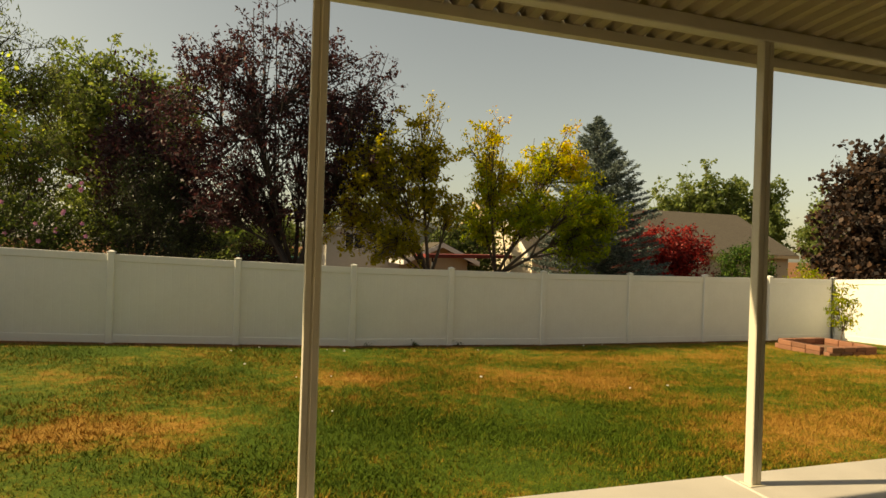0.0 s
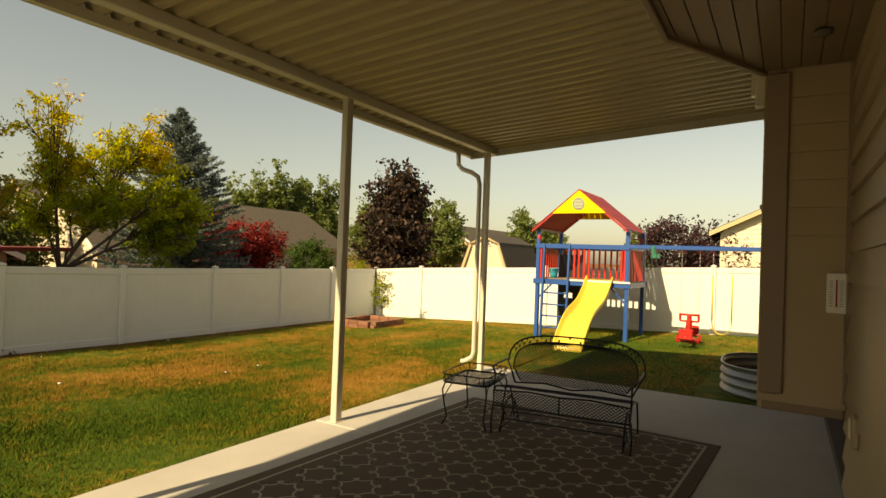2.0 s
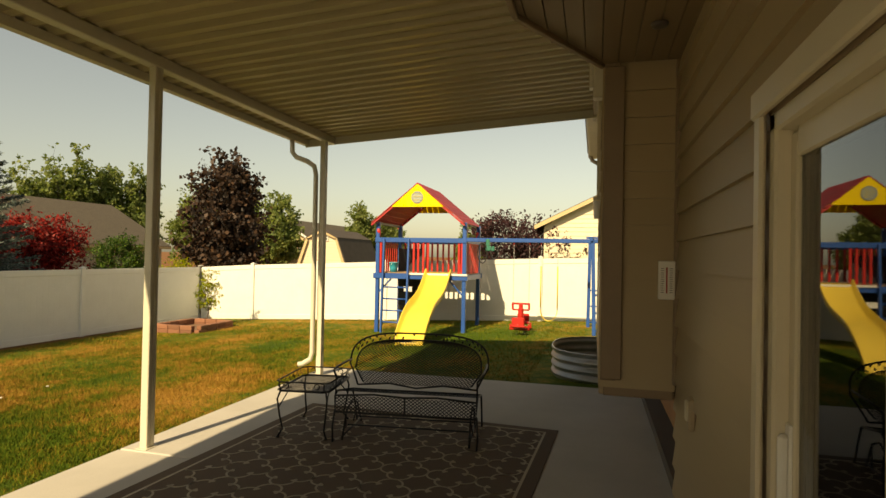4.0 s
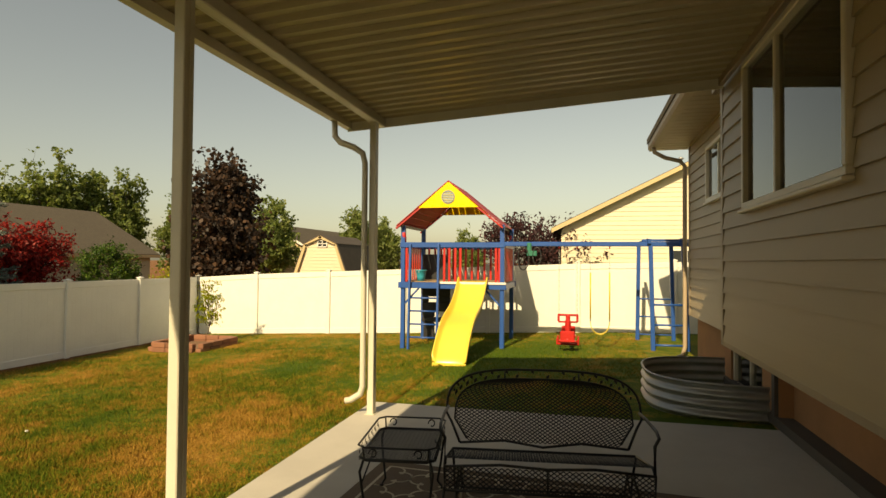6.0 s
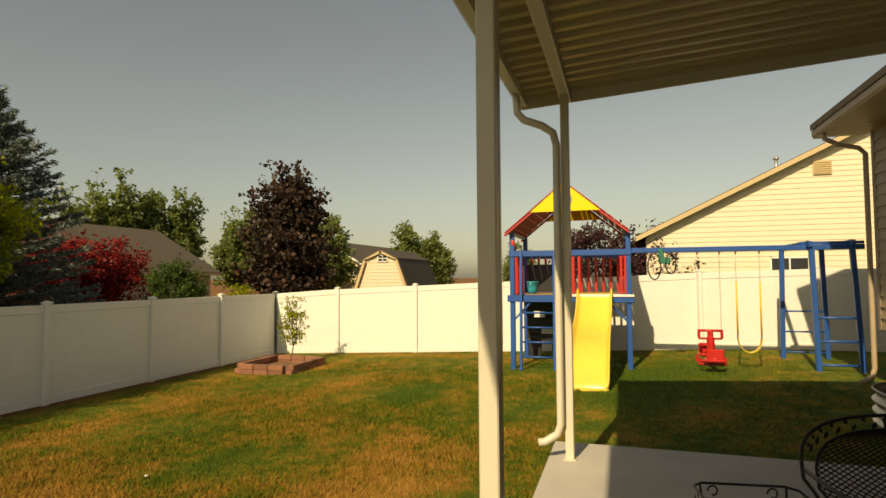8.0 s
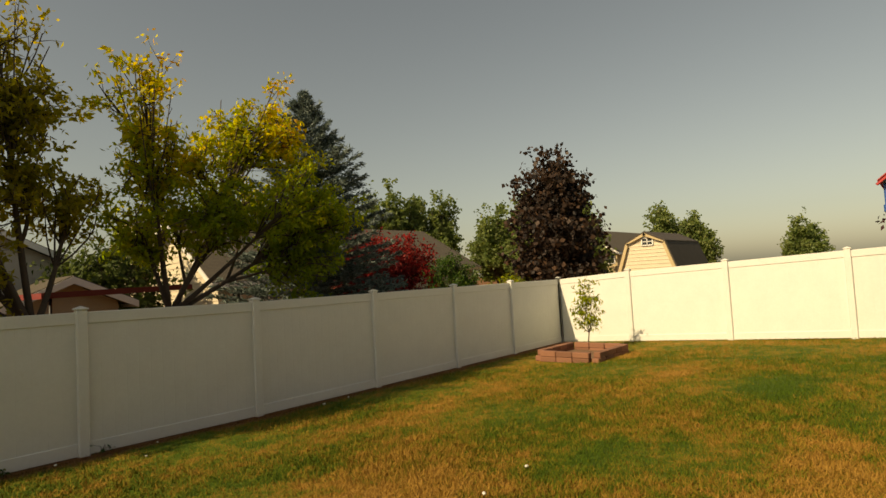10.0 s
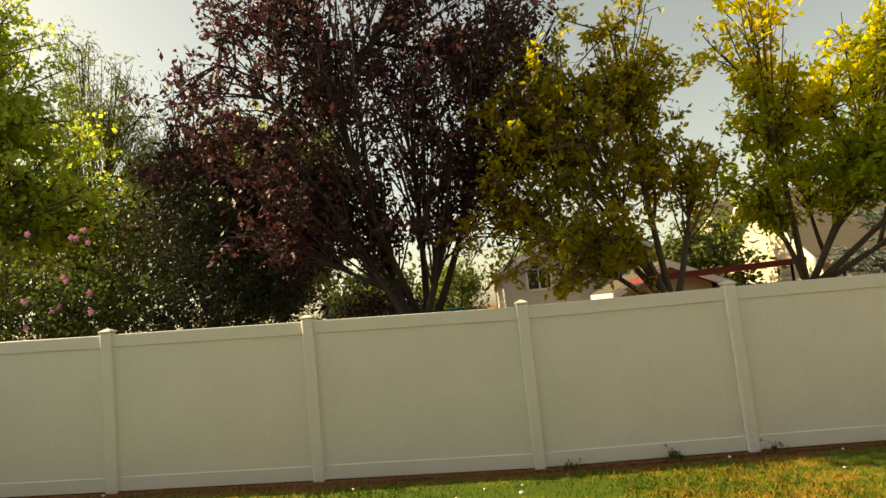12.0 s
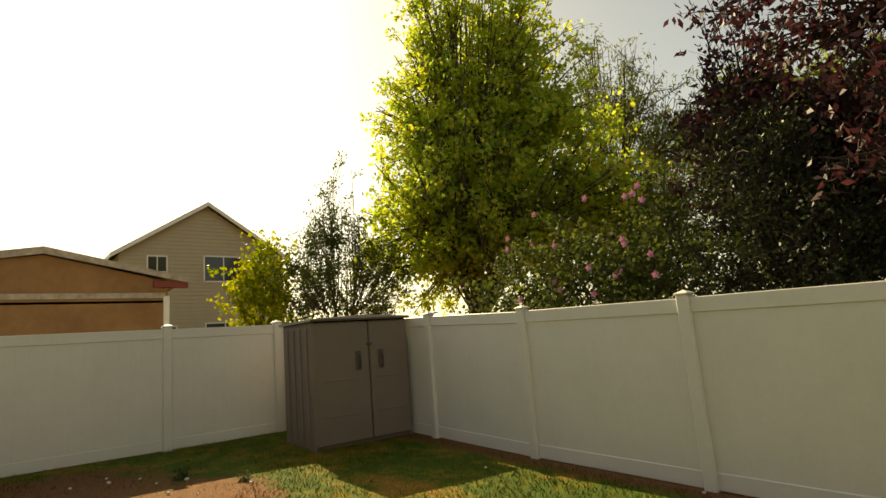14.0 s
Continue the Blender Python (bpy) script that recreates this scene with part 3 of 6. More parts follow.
    part("gutter", gut, M_TRIM, h, "tan metal gutter")
    d = Geo().tube([(12.75, 0.2, 4.0), (12.75, 0.19, 3.9), (12.72, 0.0, 3.78), (12.68, -0.26, 3.7), (12.66, -0.34, 3.6), (12.66, -0.34, 0.2), (12.66, -0.3, 0.05), (12.66, -0.12, -0.04)], 0.04, 8)
    part("downspout", d, M_TRIM, h)
    r = Geo()
    for (y0, z0), (y1, z1) in (((0.29, 4.12), (-4.5, 6.3)), ((-9.2, 4.12), (-4.5, 6.3))):
        r.add([(-9.5, y0, z0), (13.1, y0, z0), (13.1, y1, z1), (-9.5, y1, z1), (-9.5, y0, z0 + 0.1), (13.1, y0, z0 + 0.1), (13.1, y1, z1 + 0.1), (-9.5, y1, z1 + 0.1)],
              [(0, 1, 2, 3), (4, 5, 6, 7), (0, 1, 5, 4), (1, 2, 6, 5), (2, 3, 7, 6), (3, 0, 4, 7)])
    r.prism([(0.2, 4.1), (-9.1, 4.1), (-4.5, 6.25)], "x", 12.45, 12.6)
    r.prism([(0.2, 4.1), (-9.1, 4.1), (-4.5, 6.25)], "x", -9.0, -8.85)
    r.box((1.8, -4.2, 3.98), (21.4, 7.6, 0.05))
    part("roof", r, M_ROOF, h, "brown shingle roof")
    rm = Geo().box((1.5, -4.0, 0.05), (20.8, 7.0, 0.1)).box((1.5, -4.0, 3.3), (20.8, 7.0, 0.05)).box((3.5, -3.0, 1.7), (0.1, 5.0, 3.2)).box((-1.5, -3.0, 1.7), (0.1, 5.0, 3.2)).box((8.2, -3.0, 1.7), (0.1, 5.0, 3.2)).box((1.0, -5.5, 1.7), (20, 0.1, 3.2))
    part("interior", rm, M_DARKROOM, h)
    window("window_1", win[0], win[1], win[2], win[3], WALL_OUT, "sliding window with almond frame and dark glass", 0.62)
    window("window_2", small[0], small[1], small[2], small[3], WALL_IN, "small white-framed sliding window with curtain", 0.5)
    window("window_3", 8.77, 10.18, 0.04, 0.64, FOUND - 0.1, "white basement window inside the window well", 0.5)
    for n, x0, x1, z0, z1, y in (("curtain", 5.0, 5.75, 2.3, 3.62, -0.12), ("curtain", 9.65, 10.3, 2.78, 3.56, -0.62)):
        g = Geo()
        k = 26
        vs = [(x0 + (x1 - x0) * i / k, y - 0.05 + 0.03 * math.sin(i * 1.3), z) for z in (z0, z1) for i in range(k + 1)]
        g.add(vs, [(i, i + 1, i + k + 2, i + k + 1) for i in range(k)], True)
        solid(n, g, M_CURTAIN, "pale curtain hanging behind the window glass", "curtain")


def shingles():
    k = Nodes("brown_asphalt_shingle")
    br = k.t.nodes.new("ShaderNodeTexBrick")
    mp = k.n("ShaderNodeMapping")
    k.link(k.coord.outputs["Object"], mp.inputs["Vector"])
    k.link(mp.outputs[0], br.inputs["Vector"])
    br.inputs["Scale"].default_value = 3.2
    br.inputs["Color1"].default_value = (0.092, 0.074, 0.052, 1)
    br.inputs["Color2"].default_value = (0.068, 0.054, 0.039, 1)
    br.inputs["Mortar"].default_value = (0.04, 0.032, 0.024, 1)
    br.inputs["Mortar Size"].default_value = 0.012
    c = k.mix(k.math("MULTIPLY", k.noise(45, 3), 0.5), br.outputs["Color"], (0.12, 0.098, 0.072))
    k.bump(k.noise(80, 2), 0.5, 0.01)
    return k.done(c, 0.92)


M_ROOF = shingles()
build_house()


def slider():
    d = thing("door_1", "almond-framed sliding glass patio door, partly open", "sliding door", kind="structure", at=(1.13, WALL_IN, 0.14))
    g = Geo()
    W, H = 1.60, 2.05
    for s in (-1, 1):
        g.span((s * (W / 2 - 0.03), -0.06, 0), (s * (W / 2 - 0.03), -0.06, H), 0.13, 0.06, 0.008, up=(1, 0, 0))
        g.span((s * (W / 2 + 0.025), 0.024, -0.05), (s * (W / 2 + 0.025), 0.024, H + 0.05), 0.02, 0.07, 0.008, up=(1, 0, 0))
    g.span((-W / 2, -0.06, H - 0.03), (W / 2, -0.06, H - 0.03), 0.13, 0.06, 0.008)
    g.span((-W / 2 - 0.07, 0.03, H + 0.04), (W / 2 + 0.07, 0.03, H + 0.04), 0.025, 0.09, 0.008)
    g.span((-W / 2, -0.03, 0.02), (W / 2, -0.03, 0.02), 0.18, 0.05, 0.008)
    part("door_frame", g, M_FRAME, d)
    for x0, x1, y in ((0.0, 0.76, -0.055), (-0.75, 0.07, -0.008)):
        f = Geo()
        for x in (x0 + 0.035, x1 - 0.035):
            f.span((x, y, 0.05), (x, y, H - 0.07), 0.035, 0.07, 0.006, up=(1, 0, 0))
        for z in (0.09, H - 0.1):
            f.span((x0 + 0.07, y, z), (x1 - 0.07, y, z), 0.035, 0.09, 0.006)
        leafp = part("sash", f, M_FRAME, d)
        p = part("pane", Geo().box(((x0 + x1) / 2, y, H / 2), (x1 - x0 - 0.14, 0.01, H - 0.24)), M_GLASS, leafp)
        p.visible_shadow = False
        if x0 == 0.0:
            hd = Geo().box((x1 - 0.035, y + 0.035, 0.98), (0.028, 0.03, 0.26), 0.01).box((x1 - 0.035, y + 0.02, 0.98), (0.045, 0.012, 0.32), 0.004)
            part("handle", hd, M_WHITE, leafp, "white pull handle")


slider()


# ---- patio cover ----
def pan_z(y):
    return 3.46 + (4.3 - y) * 0.062


def build_cover():
    c = thing("patio_cover", "cream corrugated aluminium patio cover on slim posts", "patio cover", kind="structure")
    # ribbed pans: wide flat, raised narrow ridge
    x, prof, pitch = -4.6, [], 0.184
    while x < 7.7:
        prof += [(x, 0.0), (x + 0.074, 0.0), (x + 0.076, -0.012), (x + 0.079, 0.0), (x + 0.100, 0.055), (x + 0.116, 0.066), (x + 0.146, 0.066), (x + 0.162, 0.055), (x + 0.184, 0.0)]
        x += pitch
    g, n = Geo(), len(prof)
    vs = []
    for y in (0.10, 4.378):
        vs += [(px, y, pan_z(y) + pz) for px, pz in prof]
        vs += [(px, y, pan_z(y) + pz + 0.003) for px, pz in prof]
    fs = [(i, i + 1, 2 * n + i + 1, 2 * n + i) for i in range(n - 1)] + [(n + i, n + i + 1, 3 * n + i + 1, 3 * n + i) for i in range(n - 1)]
    g.add(vs, fs)
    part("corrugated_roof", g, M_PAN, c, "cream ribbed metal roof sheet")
    # bottom flanges of the pans, small lips that catch the light
    xe = x
    part("edge_flashing", Geo().span((xe + 0.01, 0.1, pan_z(0.1) - 0.02), (xe + 0.01, 4.36, pan_z(4.36) - 0.02), 0.02, 0.17, 0.004), M_ALU, c)
    part("edge_flashing", Geo().span((-4.62, 0.1, pan_z(0.1) + 0.02), (-4.62, 4.36, pan_z(4.36) + 0.0), 0.02, 0.13, 0.004), M_ALU, c)
    b = Geo().span((-4.6, 3.9, 3.43), (xe, 3.9, 3.43), 0.085, 0.105, 0.008)
    b.span((-4.6, 3.945, 3.385), (xe, 3.945, 3.385), 0.02, 0.02, 0.003)
    part("beam", b, M_ALU, c, "cream metal carrier beam")
    gt = Geo().prism([(4.29, 3.375), (4.37, 3.375), (4.40, 3.405), (4.40, 3.56), (4.385, 3.56), (4.385, 3.41), (4.365, 3.39), (4.305, 3.39), (4.305, 3.455), (4.29, 3.455)], "x", -4.6, xe + 0.02)
    part("gutter", gt, M_ALU, c)
    part("ledger", Geo().span((3.8, 0.12, pan_z(0.12) - 0.03), (8.05, 0.12, pan_z(0.12) - 0.03), 0.05, 0.1, 0.005), M_TRIMD, c)
    for x in (-2.45, 0.87, 4.21, 7.46):
        p = Geo()
        # square tube with a grooved face
        for dx in (-0.026, 0.026):
            p.box((x + dx, 3.9, 1.69), (0.044, 0.076, 3.38), 0.006)
        p.box((x, 3.9, 1.69), (0.02, 0.064, 3.38))
        p.box((x, 3.9, 0.004), (0.15, 0.12, 0.008), 0.003)
        part("post", p, M_ALU, c, "slim cream metal post")
    dx, dy = 7.36, 3.97
    s = Geo()
    s.tube([(7.30, 4.33, 3.385), (7.30, 4.32, 3.2), (7.31, 4.26, 3.13), (7.34, 4.10, 3.07), (dx, 4.0, 3.0), (dx, dy, 2.88), (dx, dy, 0.33), (dx, dy + 0.03, 0.24), (dx - 0.02, dy + 0.14, 0.17), (dx - 0.03, dy + 0.2, 0.16)], 0.036, 8)
    part("downspout", s, M_ALU, c, "cream downspout with elbow")


build_cover()


# ---- trees and shrubs ----
def leaf_cloud(pts, size, rng, droop=0.3, slim=0.5):
    """Many small folded leaves round the given points."""
    n = len(pts)
    d = rng.normal(0, 1, (n, 3))
    d[:, 2] -= droop
    d /= np.linalg.norm(d, axis=1)[:, None]
    s = np.cross(d, rng.normal(0, 1, (n, 3)))
    s /= np.linalg.norm(s, axis=1)[:, None] + 1e-9
    nr = np.cross(d, s)
    ln = size * rng.uniform(0.6, 1.35, n)[:, None]
    mid = pts + d * ln * 0.45
    v = np.stack([pts, mid + s * ln * slim * 0.5 + nr * ln * 0.1, pts + d * ln, mid - s * ln * slim * 0.5 + nr * ln * 0.1], 1).reshape(-1, 3)
    a = np.arange(n) * 4
    return v, np.stack([a, a + 1, a + 2, a + 3], -1)


def tree(name, at, label, lobes, leaf_mat, bark, trunk_r, fork, twigs, leaves, size, seed, category="tree", spread=0.3, limbs=6, lean=(0, 0), bare=0.0, droop=0.3, slim=0.5, stems=1, hollow=0.5, shoots=4, low=1):
    """A trunk with limbs and twigs that reach into the lobes of the crown, and leaves in tufts round the twigs.
    lobes: (x, y, z, rx, ry, rz) from the foot."""
    rng = np.random.default_rng(seed)
    x0, y0 = at
    z0 = gz(x0, y0) - 0.05
    t = thing(name, label, category, at=(x0, y0, z0))
    wts = np.array([l[3] * l[4] * l[5] for l in lobes]) ** 0.8
    wts = wts / wts.sum()
    pick = rng.choice(len(lobes), twigs, p=wts)
    L = np.array(lobes, float)[pick]
    u = rng.normal(0, 1, (twigs, 3))
    u /= np.linalg.norm(u, axis=1)[:, None]
    rad = (hollow + (1 - hollow) * rng.random(twigs) ** 0.6)[:, None]
    tg = L[:, :3] + u * rad * L[:, 3:] * rng.uniform(0.8, 1.12, (twigs, 1))
    tg[:, 2] = np.maximum(tg[:, 2], fork * 0.75)
    g = Geo()
    # trunk and main limbs
    ends = []
    hub = [Vector((rng.normal(0, 0.12) if stems > 1 else 0, rng.normal(0, 0.12) if stems > 1 else 0, 0)) for _ in range(stems)]
    tops = [Vector((lean[0] + h.x * 2.5, lean[1] + h.y * 2.5, fork)) for h in hub]
    for h, tp in zip(hub, tops):
        mid = h.lerp(tp, 0.5) + Vector((rng.normal(0, 0.06), rng.normal(0, 0.06), 0))
        g.tube([h - Vector((0, 0, 0.05)), h + Vector((0, 0, 0.08)), mid, tp], [trunk_r * 1.45, trunk_r * 1.1, trunk_r * 0.92, trunk_r * 0.8], 9)
    k = max(limbs, stems)
    cen = tg[rng.choice(twigs, k, replace=False)]
    for _ in range(4):
        own = np.argmin(((tg[:, None] - cen[None]) ** 2).sum(-1), 1)
        cen = np.array([tg[own == i].mean(0) if (own == i).any() else cen[i] for i in range(k)])
    main = min(k, max(stems, 6))
    paths = []
    for i in range(k):
        a = tops[i % stems]
        b = Vector(cen[i])
        r0 = trunk_r * min(0.6, 2.2 / main ** 0.8)
        if i >= main:
            own_path = min(paths, key=lambda q: np.linalg.norm(q[4] - cen[i]))
            a, r0 = Vector(own_path[2 + i % 2]), r0 * 0.6
        c = a.lerp(b, 0.5) + Vector((rng.normal(0, 0.1), rng.normal(0, 0.1), -0.05 * (b - a).length))
        path = [a * (1 - f) ** 2 + c * 2 * f * (1 - f) + b * f * f for f in np.linspace(0, 1, 7)]
        g.tube(path, list(np.linspace(r0, trunk_r * 0.12, 7)), 7)
        paths.append(np.array(path))
    pts, wt = [], []
    for j in range(twigs):
        path = paths[own[j]]
        b = tg[j]
        q = path[int(rng.integers(low, 7))]
        c = (q + b) / 2 + rng.normal(0, 0.1, 3) + np.array([0, 0, 0.04])
        seg = np.array([q * (1 - f) ** 2 + c * 2 * f * (1 - f) + b * f * f for f in np.linspace(0, 1, 5)])
        g.tube(seg, list(np.linspace(trunk_r * 0.15, trunk_r * 0.05 + 0.002, 5)), 5, False)
        few = 0.12 if rng.random() < bare else 1.0
        # side shoots, each with its own tuft of leaves
        for _ in range(shoots):
            f = rng.uniform(0.45, 1.0)
            p = q * (1 - f) ** 2 + c * 2 * f * (1 - f) + b * f * f
            e = p + (b - q) * rng.uniform(0.02, 0.16) + rng.normal(0, 1, 3) * spread * 1.25
            g.tube([p, (p + e) / 2 + rng.normal(0, 0.02, 3), e], [trunk_r * 0.05 + 0.002, trunk_r * 0.035 + 0.0015, 0.0015], 3, False)
            w = few * rng.uniform(0.5, 1.5)
            pts += [p * 0.4 + e * 0.6, e]
            wt += [w * 0.7, w]
    part("trunk", g, bark, t)
    pts, wt = np.array(pts), np.array(wt)
    idx = rng.choice(len(pts), leaves, p=wt / wt.sum())
    pos = pts[idx] + rng.normal(0, 1, (leaves, 3)) * spread * 0.52 * np.array([1, 1, 0.8])
    v, f = leaf_cloud(pos, size, rng, droop, slim)
    part("crown", big_mesh("crown", v, f, leaf_mat), leaf_mat, t)
    return t


def spruce(at, height, radius, seed):
    rng = np.random.default_rng(seed)
    z0 = gz(*at) - 0.05
    t = thing("spruce_tree", "blue-grey spruce tree with tiered drooping branches", "tree", at=(*at, z0))
    g = Geo().tube([(0, 0, 0), (0, 0, height * 0.5), (0.02, 0, height - 0.1)], [0.16, 0.1, 0.015], 8)
    V, F, n0 = [], [], 0
    for i in range(44):
        f = i / 43
        z = 0.4 + (height - 0.55) * f ** 0.92
        r = radius * (1 - f) ** 0.85 * rng.uniform(0.88, 1.1) + 0.06
        for b in range(int(13 - 6 * f)):
            an = rng.uniform(0, 2 * np.pi)
            rr = r * rng.uniform(0.75, 1.12)
            rise = (0.55 * f - 0.16) * rr
            p = [np.array([math.cos(an) * rr * q, math.sin(an) * rr * q, z + rise * q + 0.10 * rr * q * q * 1.6]) for q in (0, 0.35, 0.7, 1.0)]
            g.tube(p, [0.02, 0.014, 0.009, 0.004], 4, False)
            m = int(150 * rr + 46)
            q = rng.random(m) ** 0.7
            base = np.stack([np.interp(q, (0, 0.35, 0.7, 1.0), [a[c] for a in p]) for c in range(3)], -1)
            side = np.array([-math.sin(an), math.cos(an), 0])
            base += side * (rng.normal(0, 0.11, m) * (1.15 - q) * rr ** 0.5)[:, None] + rng.normal(0, 0.028, (m, 3))
            out = np.array([math.cos(an), math.sin(an), 0.25])
            d = out + rng.normal(0, 0.55, (m, 3))
            d /= np.linalg.norm(d, axis=1)[:, None]
            s = np.cross(d, rng.normal(0, 1, (m, 3)))
            s /= np.linalg.norm(s, axis=1)[:, None]
            ln = rng.uniform(0.06, 0.14, m)[:, None]
            V.append(np.stack([base - s * 0.016, base + s * 0.016, base + d * ln], 1).reshape(-1, 3))
    v = np.concatenate(V)
    part("trunk", g, M_BARK, t)
    part("crown", big_mesh("crown", v, np.arange(len(v)).reshape(-1, 3), L_NEEDLE), L_NEEDLE, t)


spruce((10.6, 16.5), 6.9, 2.75, 3)
tree("plum_tree", (1.05, 14.6), "dark purple-leaved plum tree with open dark branches", [(0.3, 0.3, 4.9, 2.4, 1.8, 2.0), (-0.4, 0, 6.5, 1.7, 1.4, 1.6), (1.4, 0.2, 6.0, 1.5, 1.3, 1.6), (-1.9, 0.1, 4.9, 1.5, 1.3, 1.5), (1.9, 0, 4.4, 1.2, 1.1, 1.3), (-1.5, 0, 3.4, 1.1, 1.0, 0.8), (-1.8, 0.2, 6.4, 1.0, 1.0, 1.2), (-0.7, 0.2, 3.4, 1.3, 1.1, 0.9), (0.7, 0, 3.3, 1.2, 1.0, 0.8)],
     L_PLUM, M_BARKD, 0.12, 1.5, 560, 27000, 0.105, 11, spread=0.13, limbs=16, stems=2, slim=0.48, hollow=0.25, low=2)
tree("plum_tree", (-2.5, 16.5), "smaller reddish-purple plum tree over the fence", [(0.1, 0, 4.0, 1.5, 1.2, 1.5), (-0.3, 0, 5.4, 0.7, 0.7, 1.3), (0.8, 0.2, 3.3, 1.3, 1.1, 1.0)],
     L_PLUM, M_BARKD, 0.09, 1.4, 200, 11000, 0.135, 12, spread=0.18, limbs=6, slim=0.42)
tree("ash_tree", (4.55, 14.5), "olive and gold leaved ash tree overhanging the fence", [(-1.3, -0.2, 4.0, 1.5, 1.2, 1.3), (-1.5, -0.3, 2.7, 1.4, 1.0, 0.8), (-0.2, 0, 5.4, 0.55, 0.5, 0.95), (-1.6, 0, 5.2, 0.8, 0.7, 0.8), (0.35, 0, 3.5, 0.9, 0.9, 0.6), (-0.3, 0, 4.4, 0.9, 0.8, 0.9)],
     L_YELB, M_BARK, 0.1, 1.6, 360, 17500, 0.1, 13, spread=0.105, limbs=13, bare=0.2, hollow=0.25, low=3)
tree("ash_tree", (6.65, 15.1), "yellow-topped green ash tree overhanging the fence", [(1.4, -0.5, 3.9, 1.9, 1.3, 1.35), (1.3, -0.8, 5.0, 0.95, 0.8, 0.75), (-0.75, -1.0, 4.95, 0.7, 0.6, 0.95), (-0.3, -0.7, 4.0, 0.9, 0.7, 0.8), (-0.1, -0.4, 3.2, 1.2, 1.0, 0.6), (2.9, -0.5, 3.4, 1.2, 0.9, 0.9), (2.4, -0.6, 2.4, 1.0, 0.8, 0.6)],
     L_YEL, M_BARK, 0.1, 1.7, 430, 25000, 0.1, 14, spread=0.11, limbs=14, bare=0.15, hollow=0.25, low=3)
tree("maple_tree", (-10.6, 18.1), "tall sunlit yellow-green maple tree", [(0.3, 0.2, 5.4, 2.8, 2.8, 3.4), (0.3, 0.4, 8.8, 2.3, 2.3, 2.8), (2.0, 1.0, 4.8, 2.6, 2.4, 2.6), (-1.0, -0.8, 4.2, 2.0, 2.0, 2.2), (0.1, 0, 11.2, 1.5, 1.5, 1.6), (2.0, 1.2, 7.0, 1.8, 1.8, 1.8), (-1.2, -0.9, 7.0, 1.5, 1.4, 1.9), (1.7, 1.0, 9.6, 1.5, 1.5, 1.6), (-0.7, -0.5, 9.6, 1.2, 1.2, 1.5)],
     L_GREEN, M_BARK, 0.2, 1.4, 900, 72000, 0.125, 15, spread=0.2, limbs=16, slim=0.75, hollow=0.3)
tree("maple_tree", (-6.0, 30.0), "broad green tree behind the flowering shrub", [(0, 0, 8.2, 2.5, 2.0, 3.0), (-2.3, 0, 7.8, 1.9, 1.7, 3.2), (2.0, 0, 7.2, 1.7, 1.6, 2.9), (0, 0, 4.2, 3.0, 2.0, 2.6)],
     L_POP, M_BARK, 0.2, 1.8, 420, 24000, 0.22, 16, spread=0.28, limbs=10, slim=0.6)
tree("rose_of_sharon", (-4.6, 14.9), "tall dark green flowering shrub with pink blossoms", [(0, 0, 2.0, 1.6, 1.0, 1.3), (-1.4, 0, 1.8, 1.1, 0.9, 1.1), (1.2, 0.1, 2.0, 1.0, 0.9, 1.0)],
     L_DARK, M_BARK, 0.04, 0.5, 260, 15000, 0.075, 16, "shrub", spread=0.16, limbs=12, stems=4, slim=0.7)
tree("dark_shrub", (-1.5, 15.3), "dense dark evergreen shrub behind the fence", [(-0.5, 0, 2.2, 1.3, 0.9, 1.8), (0.2, 0, 1.6, 1.0, 0.8, 1.1), (-0.7, 0.1, 3.6, 0.7, 0.6, 0.9)],
     L_EVER, M_BARKD, 0.05, 0.5, 300, 22000, 0.06, 17, "shrub", spread=0.17, limbs=10, stems=3)
tree("dark_shrub", (0.55, 15.9), "round dark shrub beneath the plum tree", [(0, 0, 1.75, 0.8, 0.6, 0.75)],
     L_PLUM, M_BARKD, 0.05, 0.5, 110, 6500, 0.07, 18, "shrub", spread=0.15, limbs=6, stems=3)
tree("pear_tree", (-12.3, 15.05), "upright green fruit tree with spiky shoots", [(0, 0, 3.4, 1.1, 1.1, 1.6), (0.0, 0.1, 5.3, 0.5, 0.5, 1.4), (0.5, 1.0, 3.0, 0.9, 0.9, 1.3), (-0.5, -0.9, 3.3, 0.9, 0.8, 1.4), (-0.2, -0.4, 4.9, 0.35, 0.35, 1.1)],
     L_DARK, M_BARK, 0.07, 1.2, 230, 13000, 0.085, 19, spread=0.13, limbs=8, droop=-0.3)
tree("young_maple", (-14.2, 13.75), "young lime-green maple beside the fence corner", [(0, 0, 3.0, 0.8, 0.8, 1.4), (0.0, 0.2, 4.1, 0.45, 0.45, 0.8), (0, -0.5, 3.4, 0.6, 0.6, 0.9), (0, 0.6, 2.2, 0.7, 0.7, 0.9)],
     L_LIME, M_BARK, 0.04, 1.0, 110, 3800, 0.12, 20, spread=0.15, limbs=6, slim=0.8)
tree("willow_tree", (-11.0, 26.0), "tall pale green willow with thin hanging shoots", [(0, 0, 7.6, 2.4, 2.0, 3.6), (2.6, 0, 6.6, 1.8, 1.8, 3.2), (0.0, 0, 10.6, 1.6, 1.4, 2.2)],
     L_WILLOW, M_BARK, 0.16, 2.5, 330, 13000, 0.19, 21, spread=0.3, limbs=10, droop=1.4, slim=0.25, bare=0.25)
tree("purple_tree", (-7.6, 21.5), "green and purple garden tree in shade", [(0, 0, 4.0, 2.0, 1.6, 2.0)], L_DARK, M_BARK, 0.1, 1.6, 160, 9000, 0.12, 31, spread=0.3, limbs=7)
